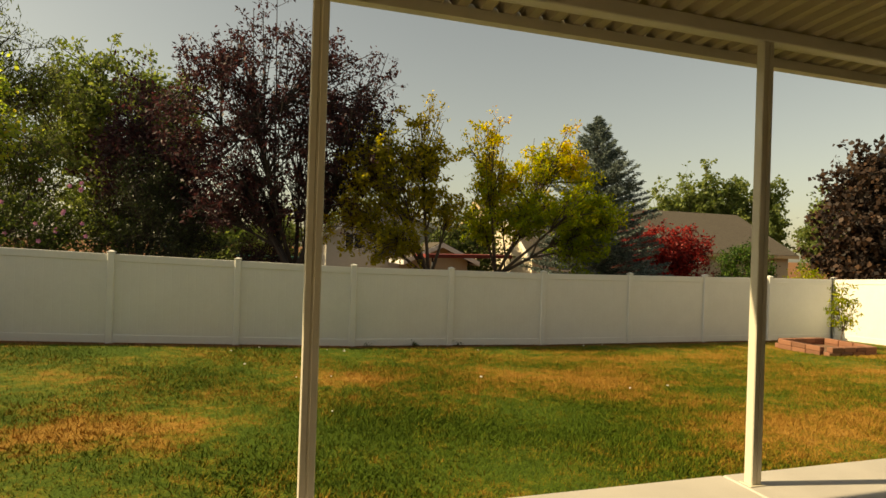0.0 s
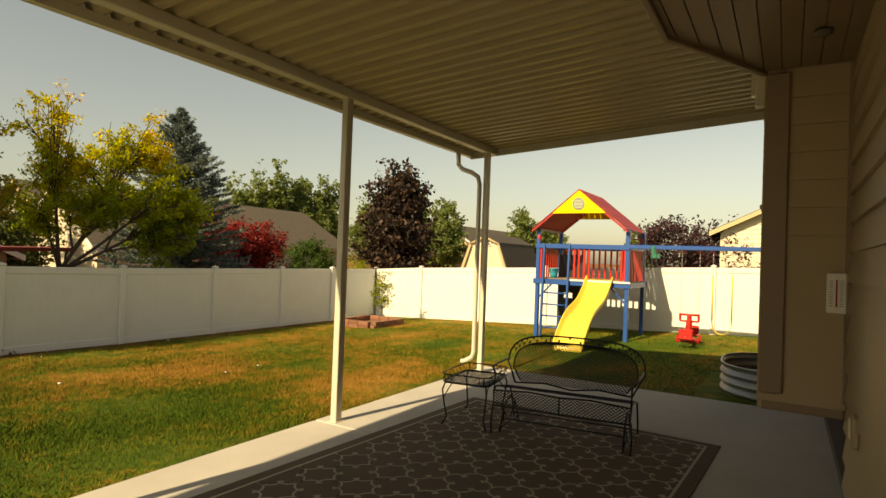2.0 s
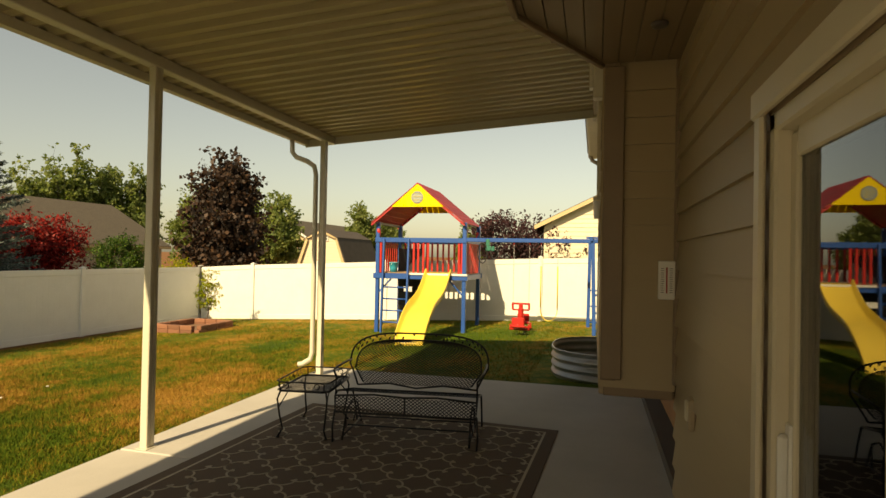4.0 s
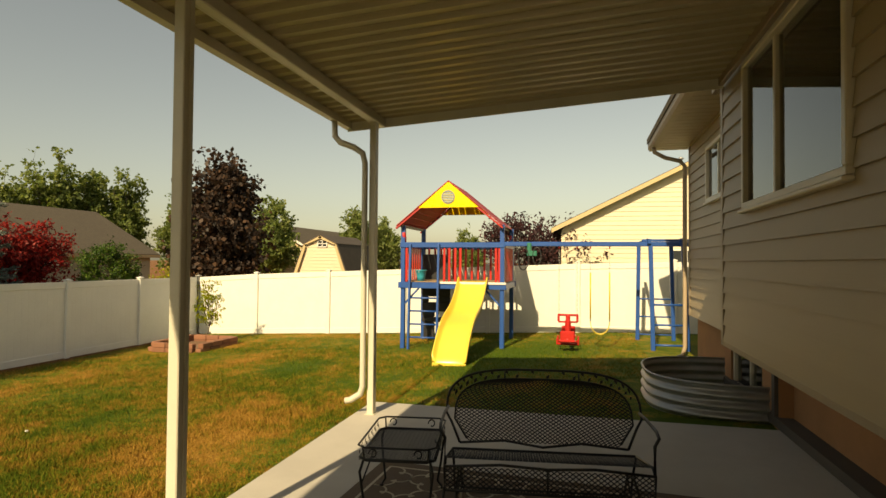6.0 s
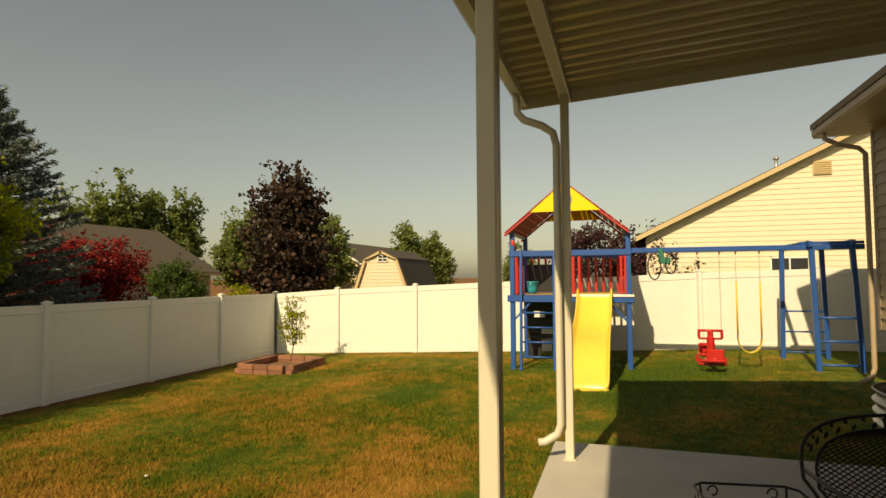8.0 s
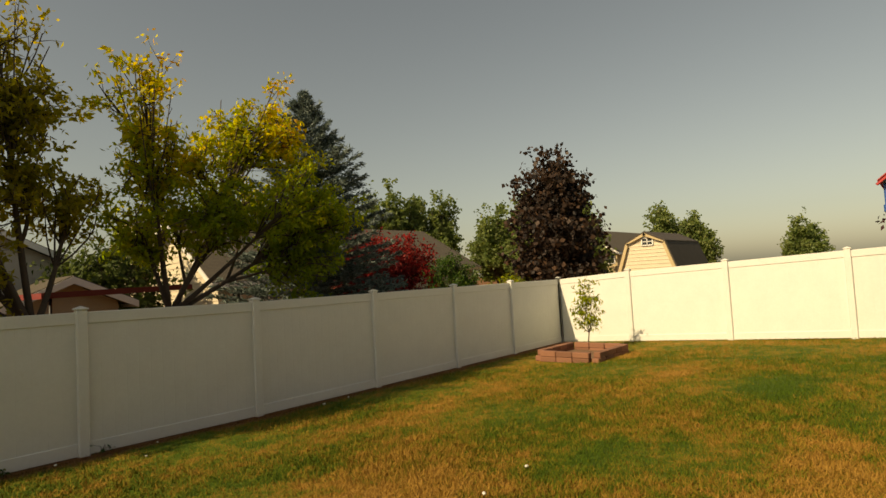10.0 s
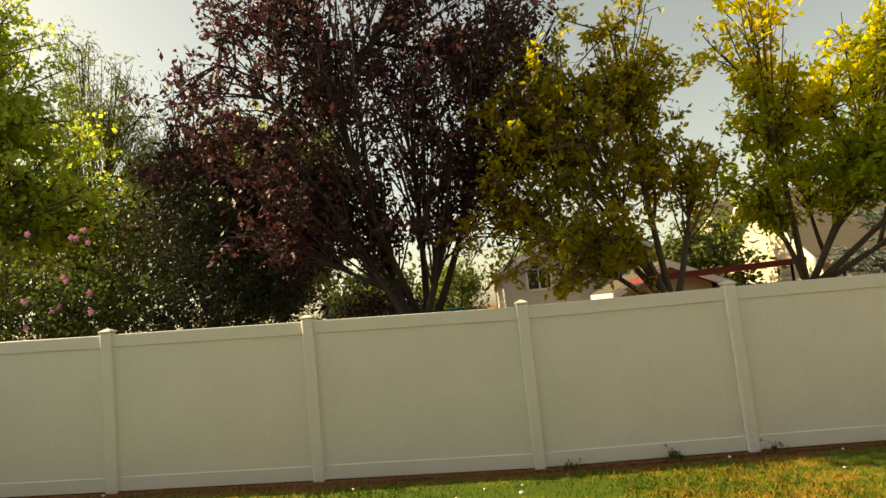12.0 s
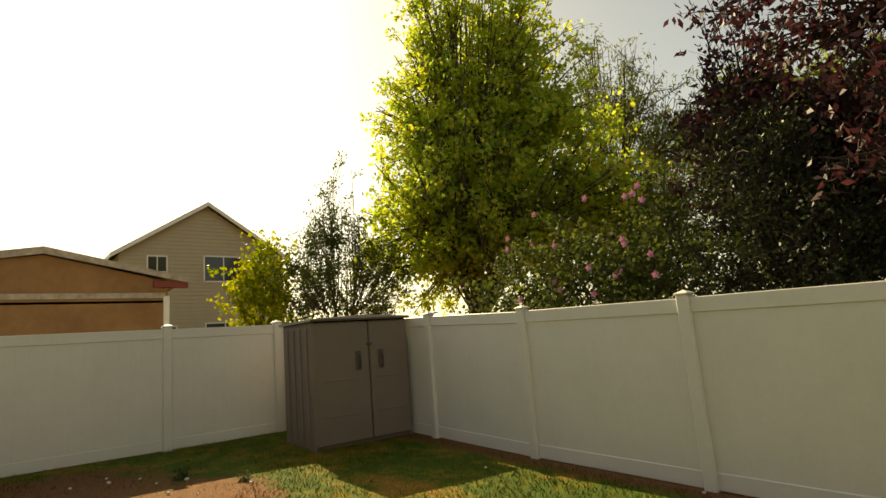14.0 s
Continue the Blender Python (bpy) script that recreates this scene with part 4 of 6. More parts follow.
tree("red_maple", (14.8, 18.1), "crimson Japanese maple in front of the brown-roofed house", [(0, 0, 2.55, 1.55, 1.2, 1.05), (-1.4, 0, 2.45, 1.25, 1.0, 1.05), (0.7, 0, 2.7, 0.8, 0.8, 0.8), (-0.6, 0, 1.6, 1.6, 1.1, 0.8)],
     L_RED, M_BARKD, 0.07, 0.8, 300, 17000, 0.12, 22, spread=0.16, limbs=8)
tree("dark_maple", (23.2, 16.9), "large dark bronze-leaved maple tree", [(0, 0, 3.7, 2.0, 1.9, 2.0), (0.1, 0, 5.4, 1.6, 1.4, 1.4), (-0.8, 0, 6.1, 0.5, 0.5, 0.7), (0.9, 0, 6.2, 0.5, 0.5, 0.8), (0, 0, 2.4, 1.9, 1.7, 1.0)],
     L_MAPLE, M_BARKD, 0.16, 1.1, 260, 15000, 0.2, 23, spread=0.25, limbs=9, slim=0.8, hollow=0.3)
tree("round_bush", (22.2, 22.0), "clipped rounded green bush beside the house", [(0, 0, 1.75, 1.3, 1.2, 1.35)], L_HEDGE, M_BARK, 0.06, 0.4, 160, 10000, 0.11, 24, "shrub", spread=0.14, limbs=8, hollow=0.75)
tree("small_bush", (22.2, 18.8), "small lime green bush beyond the fence", [(0, 0, 1.3, 0.9, 0.9, 0.8)], L_LIME, M_BARK, 0.03, 0.3, 60, 2500, 0.12, 25, "shrub", spread=0.2, limbs=5)
tree("purple_tree", (27.4, 4.6), "purple-leaved tree behind the playset", [(0, 0, 3.0, 1.9, 1.6, 1.5), (1.2, -1.9, 2.9, 1.6, 1.6, 1.5), (0, -3.0, 2.4, 1.4, 1.4, 1.2)], L_PLUM, M_BARKD, 0.1, 1.0, 220, 9000, 0.17, 26, spread=0.22, limbs=9)
for i, (x, y, hh, w) in enumerate(((34.0, 38.5, 10.0, 2.2), (36.5, 38.0, 10.4, 2.2), (31.5, 39.0, 8.6, 2.0), (39.0, 37.0, 9.6, 2.1), (41.5, 33.0, 9.0, 2.2), (38.5, 27.5, 8.4, 2.0), (42.0, 29.0, 8.6, 2.0), (40.0, 24.5, 7.6, 1.8), (56.0, 24.0, 8.4, 2.4), (59.0, 22.0, 7.8, 2.2), (66.0, 14.5, 6.0, 2.3))):
    lob = [(0, 0, hh * 0.42, w * 1.15, w * 0.9, hh * 0.3)]
    for j in range(5):
        u = random.Random(i * 7 + j)
        top = hh * u.uniform(0.78, 1.02)
        lob.append(((j - 2) * w * 0.36 + u.uniform(-0.2, 0.2), u.uniform(-0.6, 0.6), top * 0.68, w * 0.42, w * 0.4, top * 0.32))
    tree("poplar_tree", (x, y), "tall green poplar tree in the distance", lob,
         L_POP, M_BARK, 0.13, 1.2, 240, 14000, 0.27, 40 + i, spread=0.25, limbs=8, slim=0.7)
for i, (x, y, hh, m) in enumerate(((9.0, 24.5, 4.3, L_DARK), (16.0, 30.0, 5.0, L_POP), (1.0, 33.0, 4.6, L_POP), (-1.0, 24.0, 3.4, L_POP), (5.5, 36.0, 6.0, L_POP))):
    tree("garden_tree", (x, y), "green garden tree in a neighbouring yard", [(0, 0, hh * 0.55, hh * 0.36, hh * 0.3, hh * 0.42)], m, M_BARK, 0.1, 0.8, 110, 5500, 0.2, 60 + i, spread=0.25, limbs=7)


def blossoms():
    rng = np.random.default_rng(5)
    for i in range(26):
        a = rng.uniform(0, 6.28)
        x, y, z = -4.6 + rng.uniform(-1.5, 1.5), 14.9 - rng.uniform(0.5, 1.0), gz(-4.6, 14.9) + rng.uniform(1.7, 3.3)
        g = Geo()
        for k in range(5):
            t = a + k * 1.2566
            c, s = math.cos(t) * 0.045, math.sin(t) * 0.045
            g.add([(0, 0, 0), (c * 0.6 - s * 0.5, -0.015, s * 0.6 + c * 0.5), (c * 1.2, -0.02, s * 1.2), (c * 0.6 + s * 0.5, -0.015, s * 0.6 - c * 0.5)], [(0, 1, 2, 3)])
        ob = solid("blossom", g, L_FLOWER, "pink five-petalled blossom on the shrub", "flower", "blossoms of the shrub")
        ob.location = (x, y, z)


blossoms()


# ---- playset ----
def playset():
    z0 = -0.22
    t = thing("playset", "blue, red and yellow backyard playset tower with slide", "playset")
    XF, XR, YL, YR, DK = 14.0, 15.75, 5.62, 3.28, 1.28
    for x, y in ((XF, YL), (XF, YR), (XR, YL), (XR, YR)):
        zz = gz(x, y)
        part("post", Geo().box((x, y, (zz + 2.58) / 2), (0.10, 0.10, 2.58 - zz + 0.06), 0.008), M_BLUE, t)
    part("deck_beam", Geo().span((XF - 0.06, YL + 0.1, DK - 0.07), (XF - 0.06, YR - 0.1, DK - 0.07), 0.05, 0.14, 0.006), M_BLUE, t)
    part("deck_beam", Geo().span((XR + 0.06, YL + 0.1, DK - 0.07), (XR + 0.06, YR - 0.1, DK - 0.07), 0.05, 0.14, 0.006), M_BLUE, t)
    for y in (YL + 0.06, YR - 0.06):
        part("deck_beam", Geo().span((XF, y, DK - 0.07), (XR, y, DK - 0.07), 0.05, 0.14, 0.006), M_BLUE, t)
    n = 13
    for i in range(n):
        x = XF + 0.02 + (XR - XF - 0.04) * (i + 0.5) / n
        part("deck_board", Geo().box((x, (YL + YR) / 2, DK + 0.012), (0.125, YL - YR + 0.12, 0.024), 0.004), M_DECK, t)
    part("deck_trim", Geo().span((XF - 0.1, 4.72, DK - 0.0), (XF - 0.1, YR - 0.1, DK - 0.0), 0.02, 0.05, 0.004), M_WHITE, t)
    # rails and red balusters
    for a, b in (((XF - 0.05, YL + 0.06, 2.15), (XF - 0.05, YR - 0.06, 2.15)), ((XR + 0.05, YL, 2.15), (XR + 0.05, YR, 2.15))):
        part("rail", Geo().span(a, b, 0.045, 0.12, 0.006), M_BLUE, t)
    for y in (YL + 0.05, YR - 0.05):
        part("rail", Geo().span((XF, y, 2.15), (XR, y, 2.15), 0.045, 0.12, 0.006), M_BLUE, t)
    bal = Geo().box((0, 0, 0), (0.03, 0.055, 0.82), 0.005).mesh("baluster", M_RED)

    def baluster(x, y, turn=0):
        ob = new("baluster", bal)
        ob.parent = t
        ob.matrix_local = pose(x, y, 1.70, 0, 0, turn)
    for y in (5.53, 4.62, 4.50, 4.36, 4.24, 3.42, 3.34):
        baluster(XF - 0.03, y)
    for i in range(14):
        baluster(XR + 0.02, YL - 0.15 - i * 0.165)
    for i in range(9):
        baluster(XF + 0.2 + i * 0.17, YR - 0.03, 90)
        baluster(XF + 0.2 + i * 0.17, YL + 0.03, 90)
    # roof of painted boards on two slopes
    ym, zr, ze = 4.50, 3.60, 2.57
    m = 9
    for s in (1, -1):
        y1 = ym + s * 1.25
        for i in range(m):
            f0, f1 = i / m, (i + 1) / m - 0.012
            ya, yb = ym + (y1 - ym) * f0, ym + (y1 - ym) * f1
            za, zb = zr + (ze - zr) * f0, zr + (ze - zr) * f1
            part("roof_board", Geo().prism([(ya, za), (yb, zb), (yb, zb + 0.022), (ya, za + 0.022)], "x", XF - 0.22, XR + 0.2), M_REDROOF, t)
        for x in (XF - 0.17, XR + 0.15):
            part("rafter", Geo().span((x, ym, zr - 0.06), (x, y1, ze - 0.04), 0.04, 0.07, 0.005, up=(1, 0, 0)), M_REDROOF, t)
        part("eave_bar", Geo().span((XF - 0.1, ym + s * 1.14, ze + 0.02), (XR + 0.1, ym + s * 1.14, ze + 0.02), 0.05, 0.06, 0.005), M_GREYB, t)
    for x in (XF - 0.2, XR + 0.17):
        g = Geo().prism([(ym + 0.70, 3.0), (ym - 0.70, 3.0), (ym - 0.02, 3.575), (ym + 0.02, 3.575)], "x", x - 0.012, x + 0.012)
        gp = part("gable_panel", g, M_YEL, t, "yellow gable panel")
        if x < 14:
            rim = Geo()
            for i in range(24):
                a0, a1 = 2 * math.pi * i / 24, 2 * math.pi * (i + 1) / 24
                rim.span((x - 0.018, ym + 0.145 * math.cos(a0), 3.24 + 0.145 * math.sin(a0)), (x - 0.018, ym + 0.145 * math.cos(a1), 3.24 + 0.145 * math.sin(a1)), 0.02, 0.02)
            part("vent_rim", rim, M_GREYB, gp)
            for i in range(7):
                z = 3.24 - 0.11 + i * 0.037
                hw = math.sqrt(max(0.0, 0.135 ** 2 - (z - 3.24) ** 2))
                part("vent_slat", Geo().box((x - 0.016, ym, z), (0.02, 2 * hw, 0.022), 0.003, Matrix.Rotation(0.5, 4, "Y")), M_VENT, gp)
    # slide
    sl = Geo()
    prof = []
    for i in range(25):
        f = i / 24
        x = XF - 0.02 - 2.22 * f
        z = DK + 0.04 + (-0.23 - DK) * (f + 0.10 * math.sin(f * 2 * math.pi) * 0.9)
        if f > 0.82:
            z = max(z, -0.19)
        prof.append((x, z))
    sect = [(-0.33, 0.20), (-0.345, 0.185), (-0.335, 0.05), (-0.25, 0.0), (0.25, 0.0), (0.335, 0.05), (0.345, 0.185), (0.33, 0.20), (0.315, 0.185), (0.30, 0.07), (0.24, 0.025), (-0.24, 0.025), (-0.30, 0.07), (-0.315, 0.185)]
    k = len(sect)
    vs = []
    for i, (x, z) in enumerate(prof):
        f = i / 24
        lift = 0.0 if f < 0.04 else 1.0
        for u, w in sect:
            vs.append((x, 3.94 + 0.04 * f + u, z + w * (0.55 + 0.45 * lift)))
    fs = [(i * k + j, i * k + (j + 1) % k, (i + 1) * k + (j + 1) % k, (i + 1) * k + j) for i in range(24) for j in range(k)]
    fs += [tuple(range(k)), tuple(range(24 * k, 25 * k))]
    sl.add(vs, fs, True)
    xb, zb = prof[-1]
    sl.box((xb - 0.01, 3.98, zb - 0.02), (0.03, 0.66, 0.10), 0.01)
    part("slide", sl, M_SLIDE, t, "yellow wavy plastic slide")
    # ladder
    for y in (5.42, 4.74):
        part("ladder_rail", Geo().span((XF - 0.22, y, gz(XF, y) - 0.02), (XF - 0.09, y, 2.18), 0.05, 0.075, 0.006, up=(1, 0, 0)), M_BLUE, t)
    for i in range(4):
        z = 0.02 + i * 0.30
        part("rung", Geo().tube([(XF - 0.19 + i * 0.02, 5.42, z), (XF - 0.19 + i * 0.02, 4.74, z)], 0.02, 8), M_BLUE, t)
    for y, s in ((YL - 0.05, -1), (YR + 0.05, 1)):
        part("brace", Geo().span((XF - 0.02, y + s * 0.34, DK - 0.14), (XF - 0.02, y, DK - 0.5), 0.03, 0.04, 0.004), M_BLUE, t)
    # dark climbing panel with hand holes, at the back of the tower
    c = Geo()
    for (y0, y1, za, zb) in ((4.86, 5.16, -0.2, 0.2), (4.55, 4.62, -0.2, 0.25), (4.45, 5.2, 0.2, 0.34), (4.45, 4.6, 0.34, 0.48), (4.86, 5.2, 0.34, 0.48), (4.45, 5.2, 0.48, 0.72), (4.45, 4.78, 0.72, 0.86), (5.02, 5.2, 0.72, 0.86), (4.45, 5.2, 0.86, 1.95)):
        c.box((XR - 0.3, (y0 + y1) / 2 + 0.36, (za + zb) / 2), (0.05, y1 - y0, zb - za), 0.02)
    part("climbing_wall", c, M_BLACK, t, "black plastic climbing wall with hand holes")
    for y, x in ((YL - 0.02, XF - 0.0), (YR + 0.03, XR)):
        g = Geo().tube([(x, y, 2.22), (x, y, 2.33), (x - 0.06, y, 2.44)], [0.05, 0.05, 0.035], 10).tube([(x - 0.01, y, 2.33), (x + 0.10, y, 2.33)], 0.025, 8)
        part("toy_telescope", g, M_RED, t, "red plastic toy telescope")


M_DECK = by_piece("weathered_deck_board", (0.32, 0.22, 0.13), 0.8, 0.2, 20, (1, 0.1, 1))
M_REDROOF = by_piece("red_roof_board", (0.42, 0.028, 0.03), 0.55, 0.15, 10, (0.2, 1, 1), 0.15)
M_GREYB = plain("grey_blue_bar", (0.20, 0.23, 0.26), 0.5)
M_VENT = plain("pale_blue_slat", (0.28, 0.38, 0.44), 0.4)
playset()


def bucket():
    b = thing("bucket", "small teal plastic bucket on the playset deck", "bucket", at=(14.12, 5.22, 1.305))
    part("body", Geo().lathe((0, 0, 0), [(0.085, 0), (0.10, 0.1), (0.125, 0.24), (0.135, 0.245), (0.13, 0.26), (0.115, 0.25), (0.08, 0.02)], 16), M_TEAL, b)
    part("handle", Geo().tube([(0.125 * math.cos(a), 0.02, 0.24 - 0.1 * math.sin(a)) for a in np.linspace(0, math.pi, 9)], 0.006, 6), M_WHITE, b)


bucket()


def swing_frame():
    t = thing("swing_set", "blue swing beam on a laddered end frame", "swing set")
    z, NX, FX = 2.15, 13.8, 15.5
    part("beam", Geo().span((13.95, 3.22, z + 0.02), (13.95, -0.72, z + 0.02), 0.09, 0.10, 0.01), M_BLUE, t, "long blue swing beam")
    legs = {"nl": (NX, 0.09, NX + 0.02, 0.14), "nr": (NX + 0.05, -0.60, NX + 0.05, -0.50), "fl": (FX, 0.25, FX - 0.03, 0.22), "fr": (FX, -0.56, FX - 0.03, -0.50)}
    for xb, yb, xt, yt in legs.values():
        part("leg", Geo().span((xb, yb, gz(xb, yb) - 0.03), (xt, yt, z + 0.05), 0.085, 0.085, 0.008, up=(1, 0, 0)), M_BLUE, t)
    for y in (0.17, -0.49):
        b = part("top_bar", Geo().span((NX - 0.08, y, z + 0.07), (FX + 0.08, y, z + 0.07), 0.06, 0.10, 0.006), M_BLUE, t)
        part("top_cap", Geo().span((NX - 0.08, y, z + 0.13), (FX + 0.08, y, z + 0.13), 0.07, 0.015, 0.003), M_WHITE, b, "white weathered top")
    part("tie_bar", Geo().span((13.95, 0.30, z + 0.1), (13.95, -0.72, z + 0.1), 0.05, 0.05, 0.006), M_BLUE, t)
    for i in range(3):
        zz = 0.06 + i * 0.42
        part("rung", Geo().tube([(NX + 0.01, 0.10, zz), (NX + 0.05, -0.58, zz)], 0.022, 8), M_BLUE, t)
        part("rung", Geo().tube([(FX, 0.24, zz + 0.02), (FX, -0.55, zz + 0.02)], 0.018, 8), M_BLUE, t)


swing_frame()


def chain(x, y, z0, z1, n=None):
    g = Geo()
    n = n or int((z1 - z0) / 0.05)
    for i in range(n):
        za, zb = z0 + (z1 - z0) * i / n, z0 + (z1 - z0) * (i + 1) / n
        w = 0.008
        if i % 2:
            g.tube([(x - w, y, za - 0.004), (x - w, y, zb + 0.004), (x + w, y, zb + 0.004), (x + w, y, za - 0.004), (x - w, y, za - 0.004)], 0.0028, 4, False)
        else:
            g.tube([(x, y - w, za - 0.004), (x, y - w, zb + 0.004), (x, y + w, zb + 0.004), (x, y + w, za - 0.004), (x, y - w, za - 0.004)], 0.0028, 4, False)
    return g


def swings():
    X, TOP = 13.95, 2.13
    s = thing("swing", "belt swing on chains with yellow sleeves", "swing")
    for y in (1.355, 0.955):
        part("hook", Geo().tube([(X, y, TOP + 0.04), (X, y, TOP - 0.06)], 0.014, 8), M_RED, s)
        part("chain", chain(X, y, 1.55, TOP - 0.05), M_CHAIN, s)
        part("sleeve", Geo().tube([(X, y, 0.55), (X, y, 1.55)], 0.016, 8), M_ROPEY, s, "yellow plastic chain sleeve")
    arc = [(X, 1.155 + 0.2 * math.cos(a), 0.5 - 0.27 * math.sin(a)) for a in np.linspace(0, math.pi, 15)]
    b = Geo()
    for p, q in zip(arc, arc[1:]):
        b.span(p, q, 0.012, 0.13, 0.0, up=(1, 0, 0))
    part("belt_seat", b, M_ROPEY, s, "thin pale belt seat")
    for y, zz in ((1.355, 0.525), (0.955, 0.525)):
        part("clip", Geo().box((X, y, zz), (0.03, 0.03, 0.06), 0.006), M_CHAIN, s)
    g = thing("glider_swing", "red two-seat plastic glider swing on chains", "swing")
    for y in (2.02, 1.635):
        part("hook", Geo().tube([(X, y, TOP + 0.04), (X, y, TOP - 0.06)], 0.014, 8), M_RED, g)
        part("chain", chain(X, y, 0.62, TOP - 0.05), M_CHAIN, g)
    yc = 1.828
    body = Geo().box((X, yc, 0.36), (0.16, 0.13, 0.34), 0.04).box((X, yc, 0.55), (0.10, 0.10, 0.14), 0.03)
    body.tube([(X - 0.55, yc, 0.14), (X - 0.2, yc, 0.2), (X + 0.2, yc, 0.2), (X + 0.55, yc, 0.14)], 0.045, 8)
    part("body", body, M_RED, g)
    part("handlebar", Geo().tube([(X, yc + 0.22, 0.62), (X, yc - 0.22, 0.62)], 0.025, 8).box((X, yc + 0.2, 0.55), (0.05, 0.05, 0.16), 0.015).box((X, yc - 0.2, 0.55), (0.05, 0.05, 0.16), 0.015).tube([(X, yc + 0.2, 0.47), (X, yc - 0.2, 0.47)], 0.02, 8), M_RED, g)
    for xs in (-0.42, 0.42):
        part("seat", Geo().box((X + xs, yc, 0.12), (0.30, 0.34, 0.06), 0.025).box((X + xs * 1.25, yc, 0.22), (0.05, 0.30, 0.22), 0.02), M_RED, g)
        part("footrest", Geo().tube([(X + xs * 0.5, yc + 0.24, 0.02), (X + xs * 0.5, yc - 0.24, 0.02)], 0.025, 8).box((X + xs * 0.5, yc + 0.22, 0.08), (0.05, 0.04, 0.13), 0.012).box((X + xs * 0.5, yc - 0.22, 0.08), (0.05, 0.04, 0.13), 0.012), M_RED, g)
    r = thing("trapeze_rope", "green and black rope trapeze looped over the beam", "rope")
    rg = Geo()
    for yc2, rr, zc in ((2.80, 0.17, 1.85), (2.50, 0.13, 1.90)):
        rg.tube([(X - 0.06, yc2 + rr * math.cos(a) * 0.7, zc + rr * 1.5 * math.sin(a)) for a in np.linspace(0, 2 * math.pi, 19)], 0.014, 6)
    part("loop", rg, M_BLACK, r)
    part("strap", Geo().box((X, 2.67, 2.10), (0.13, 0.10, 0.20), 0.02).box((X - 0.055, 2.61, 1.96), (0.03, 0.22, 0.12), 0.02), M_GREENP, r, "green plastic strap")


swings()


# ---- patio furniture ----
def expanded_metal(g, grid, w=0.0035):
    """Diamond mesh of flat strands over a grid of points."""
    nu, nv = len(grid), len(grid[0])
    for i in range(nu - 1):
        for j in range(nv - 1):
            a, b, c, d = (Vector(grid[i][j]), Vector(grid[i + 1][j]), Vector(grid[i + 1][j + 1]), Vector(grid[i][j + 1]))
            for p, q in (((a + b) / 2, (b + c) / 2), ((b + c) / 2, (c + d) / 2), ((c + d) / 2, (d + a) / 2), ((d + a) / 2, (a + b) / 2)):
                e = (q - p).normalized()
                s = e.cross((b - a).cross(d - a)).normalized() * w
                n = (b - a).cross(d - a).normalized() * 0.002
                g.add([p - s, q - s, q + s, p + s, p + n, q + n], [(0, 1, 2, 3), (0, 1, 5, 4)])


def leaf_scroll(g, path, n, size, up):
    """A vine of small iron leaves along a path."""
    for i in range(n):
        f = (i + 0.5) / n
        k = f * (len(path) - 1)
        a, b = Vector(path[int(k)]), Vector(path[min(int(k) + 1, len(path) - 1)])
        p = a.lerp(b, k - int(k))
        d = (b - a).normalized()
        s = Vector(up) * (1 if i % 2 else -1)
        tip = p + (d * 0.6 + s) * size
        m = (p + tip) / 2
        o = (d - s * 0.6).normalized() * size * 0.33
        nn = d.cross(s).normalized() * 0.003
        g.add([p, m + o, tip, m - o, p + nn, m + o + nn, tip + nn, m - o + nn], [(0, 1, 2, 3), (4, 5, 6, 7), (0, 1, 5, 4), (1, 2, 6, 5), (2, 3, 7, 6), (3, 0, 4, 7)])


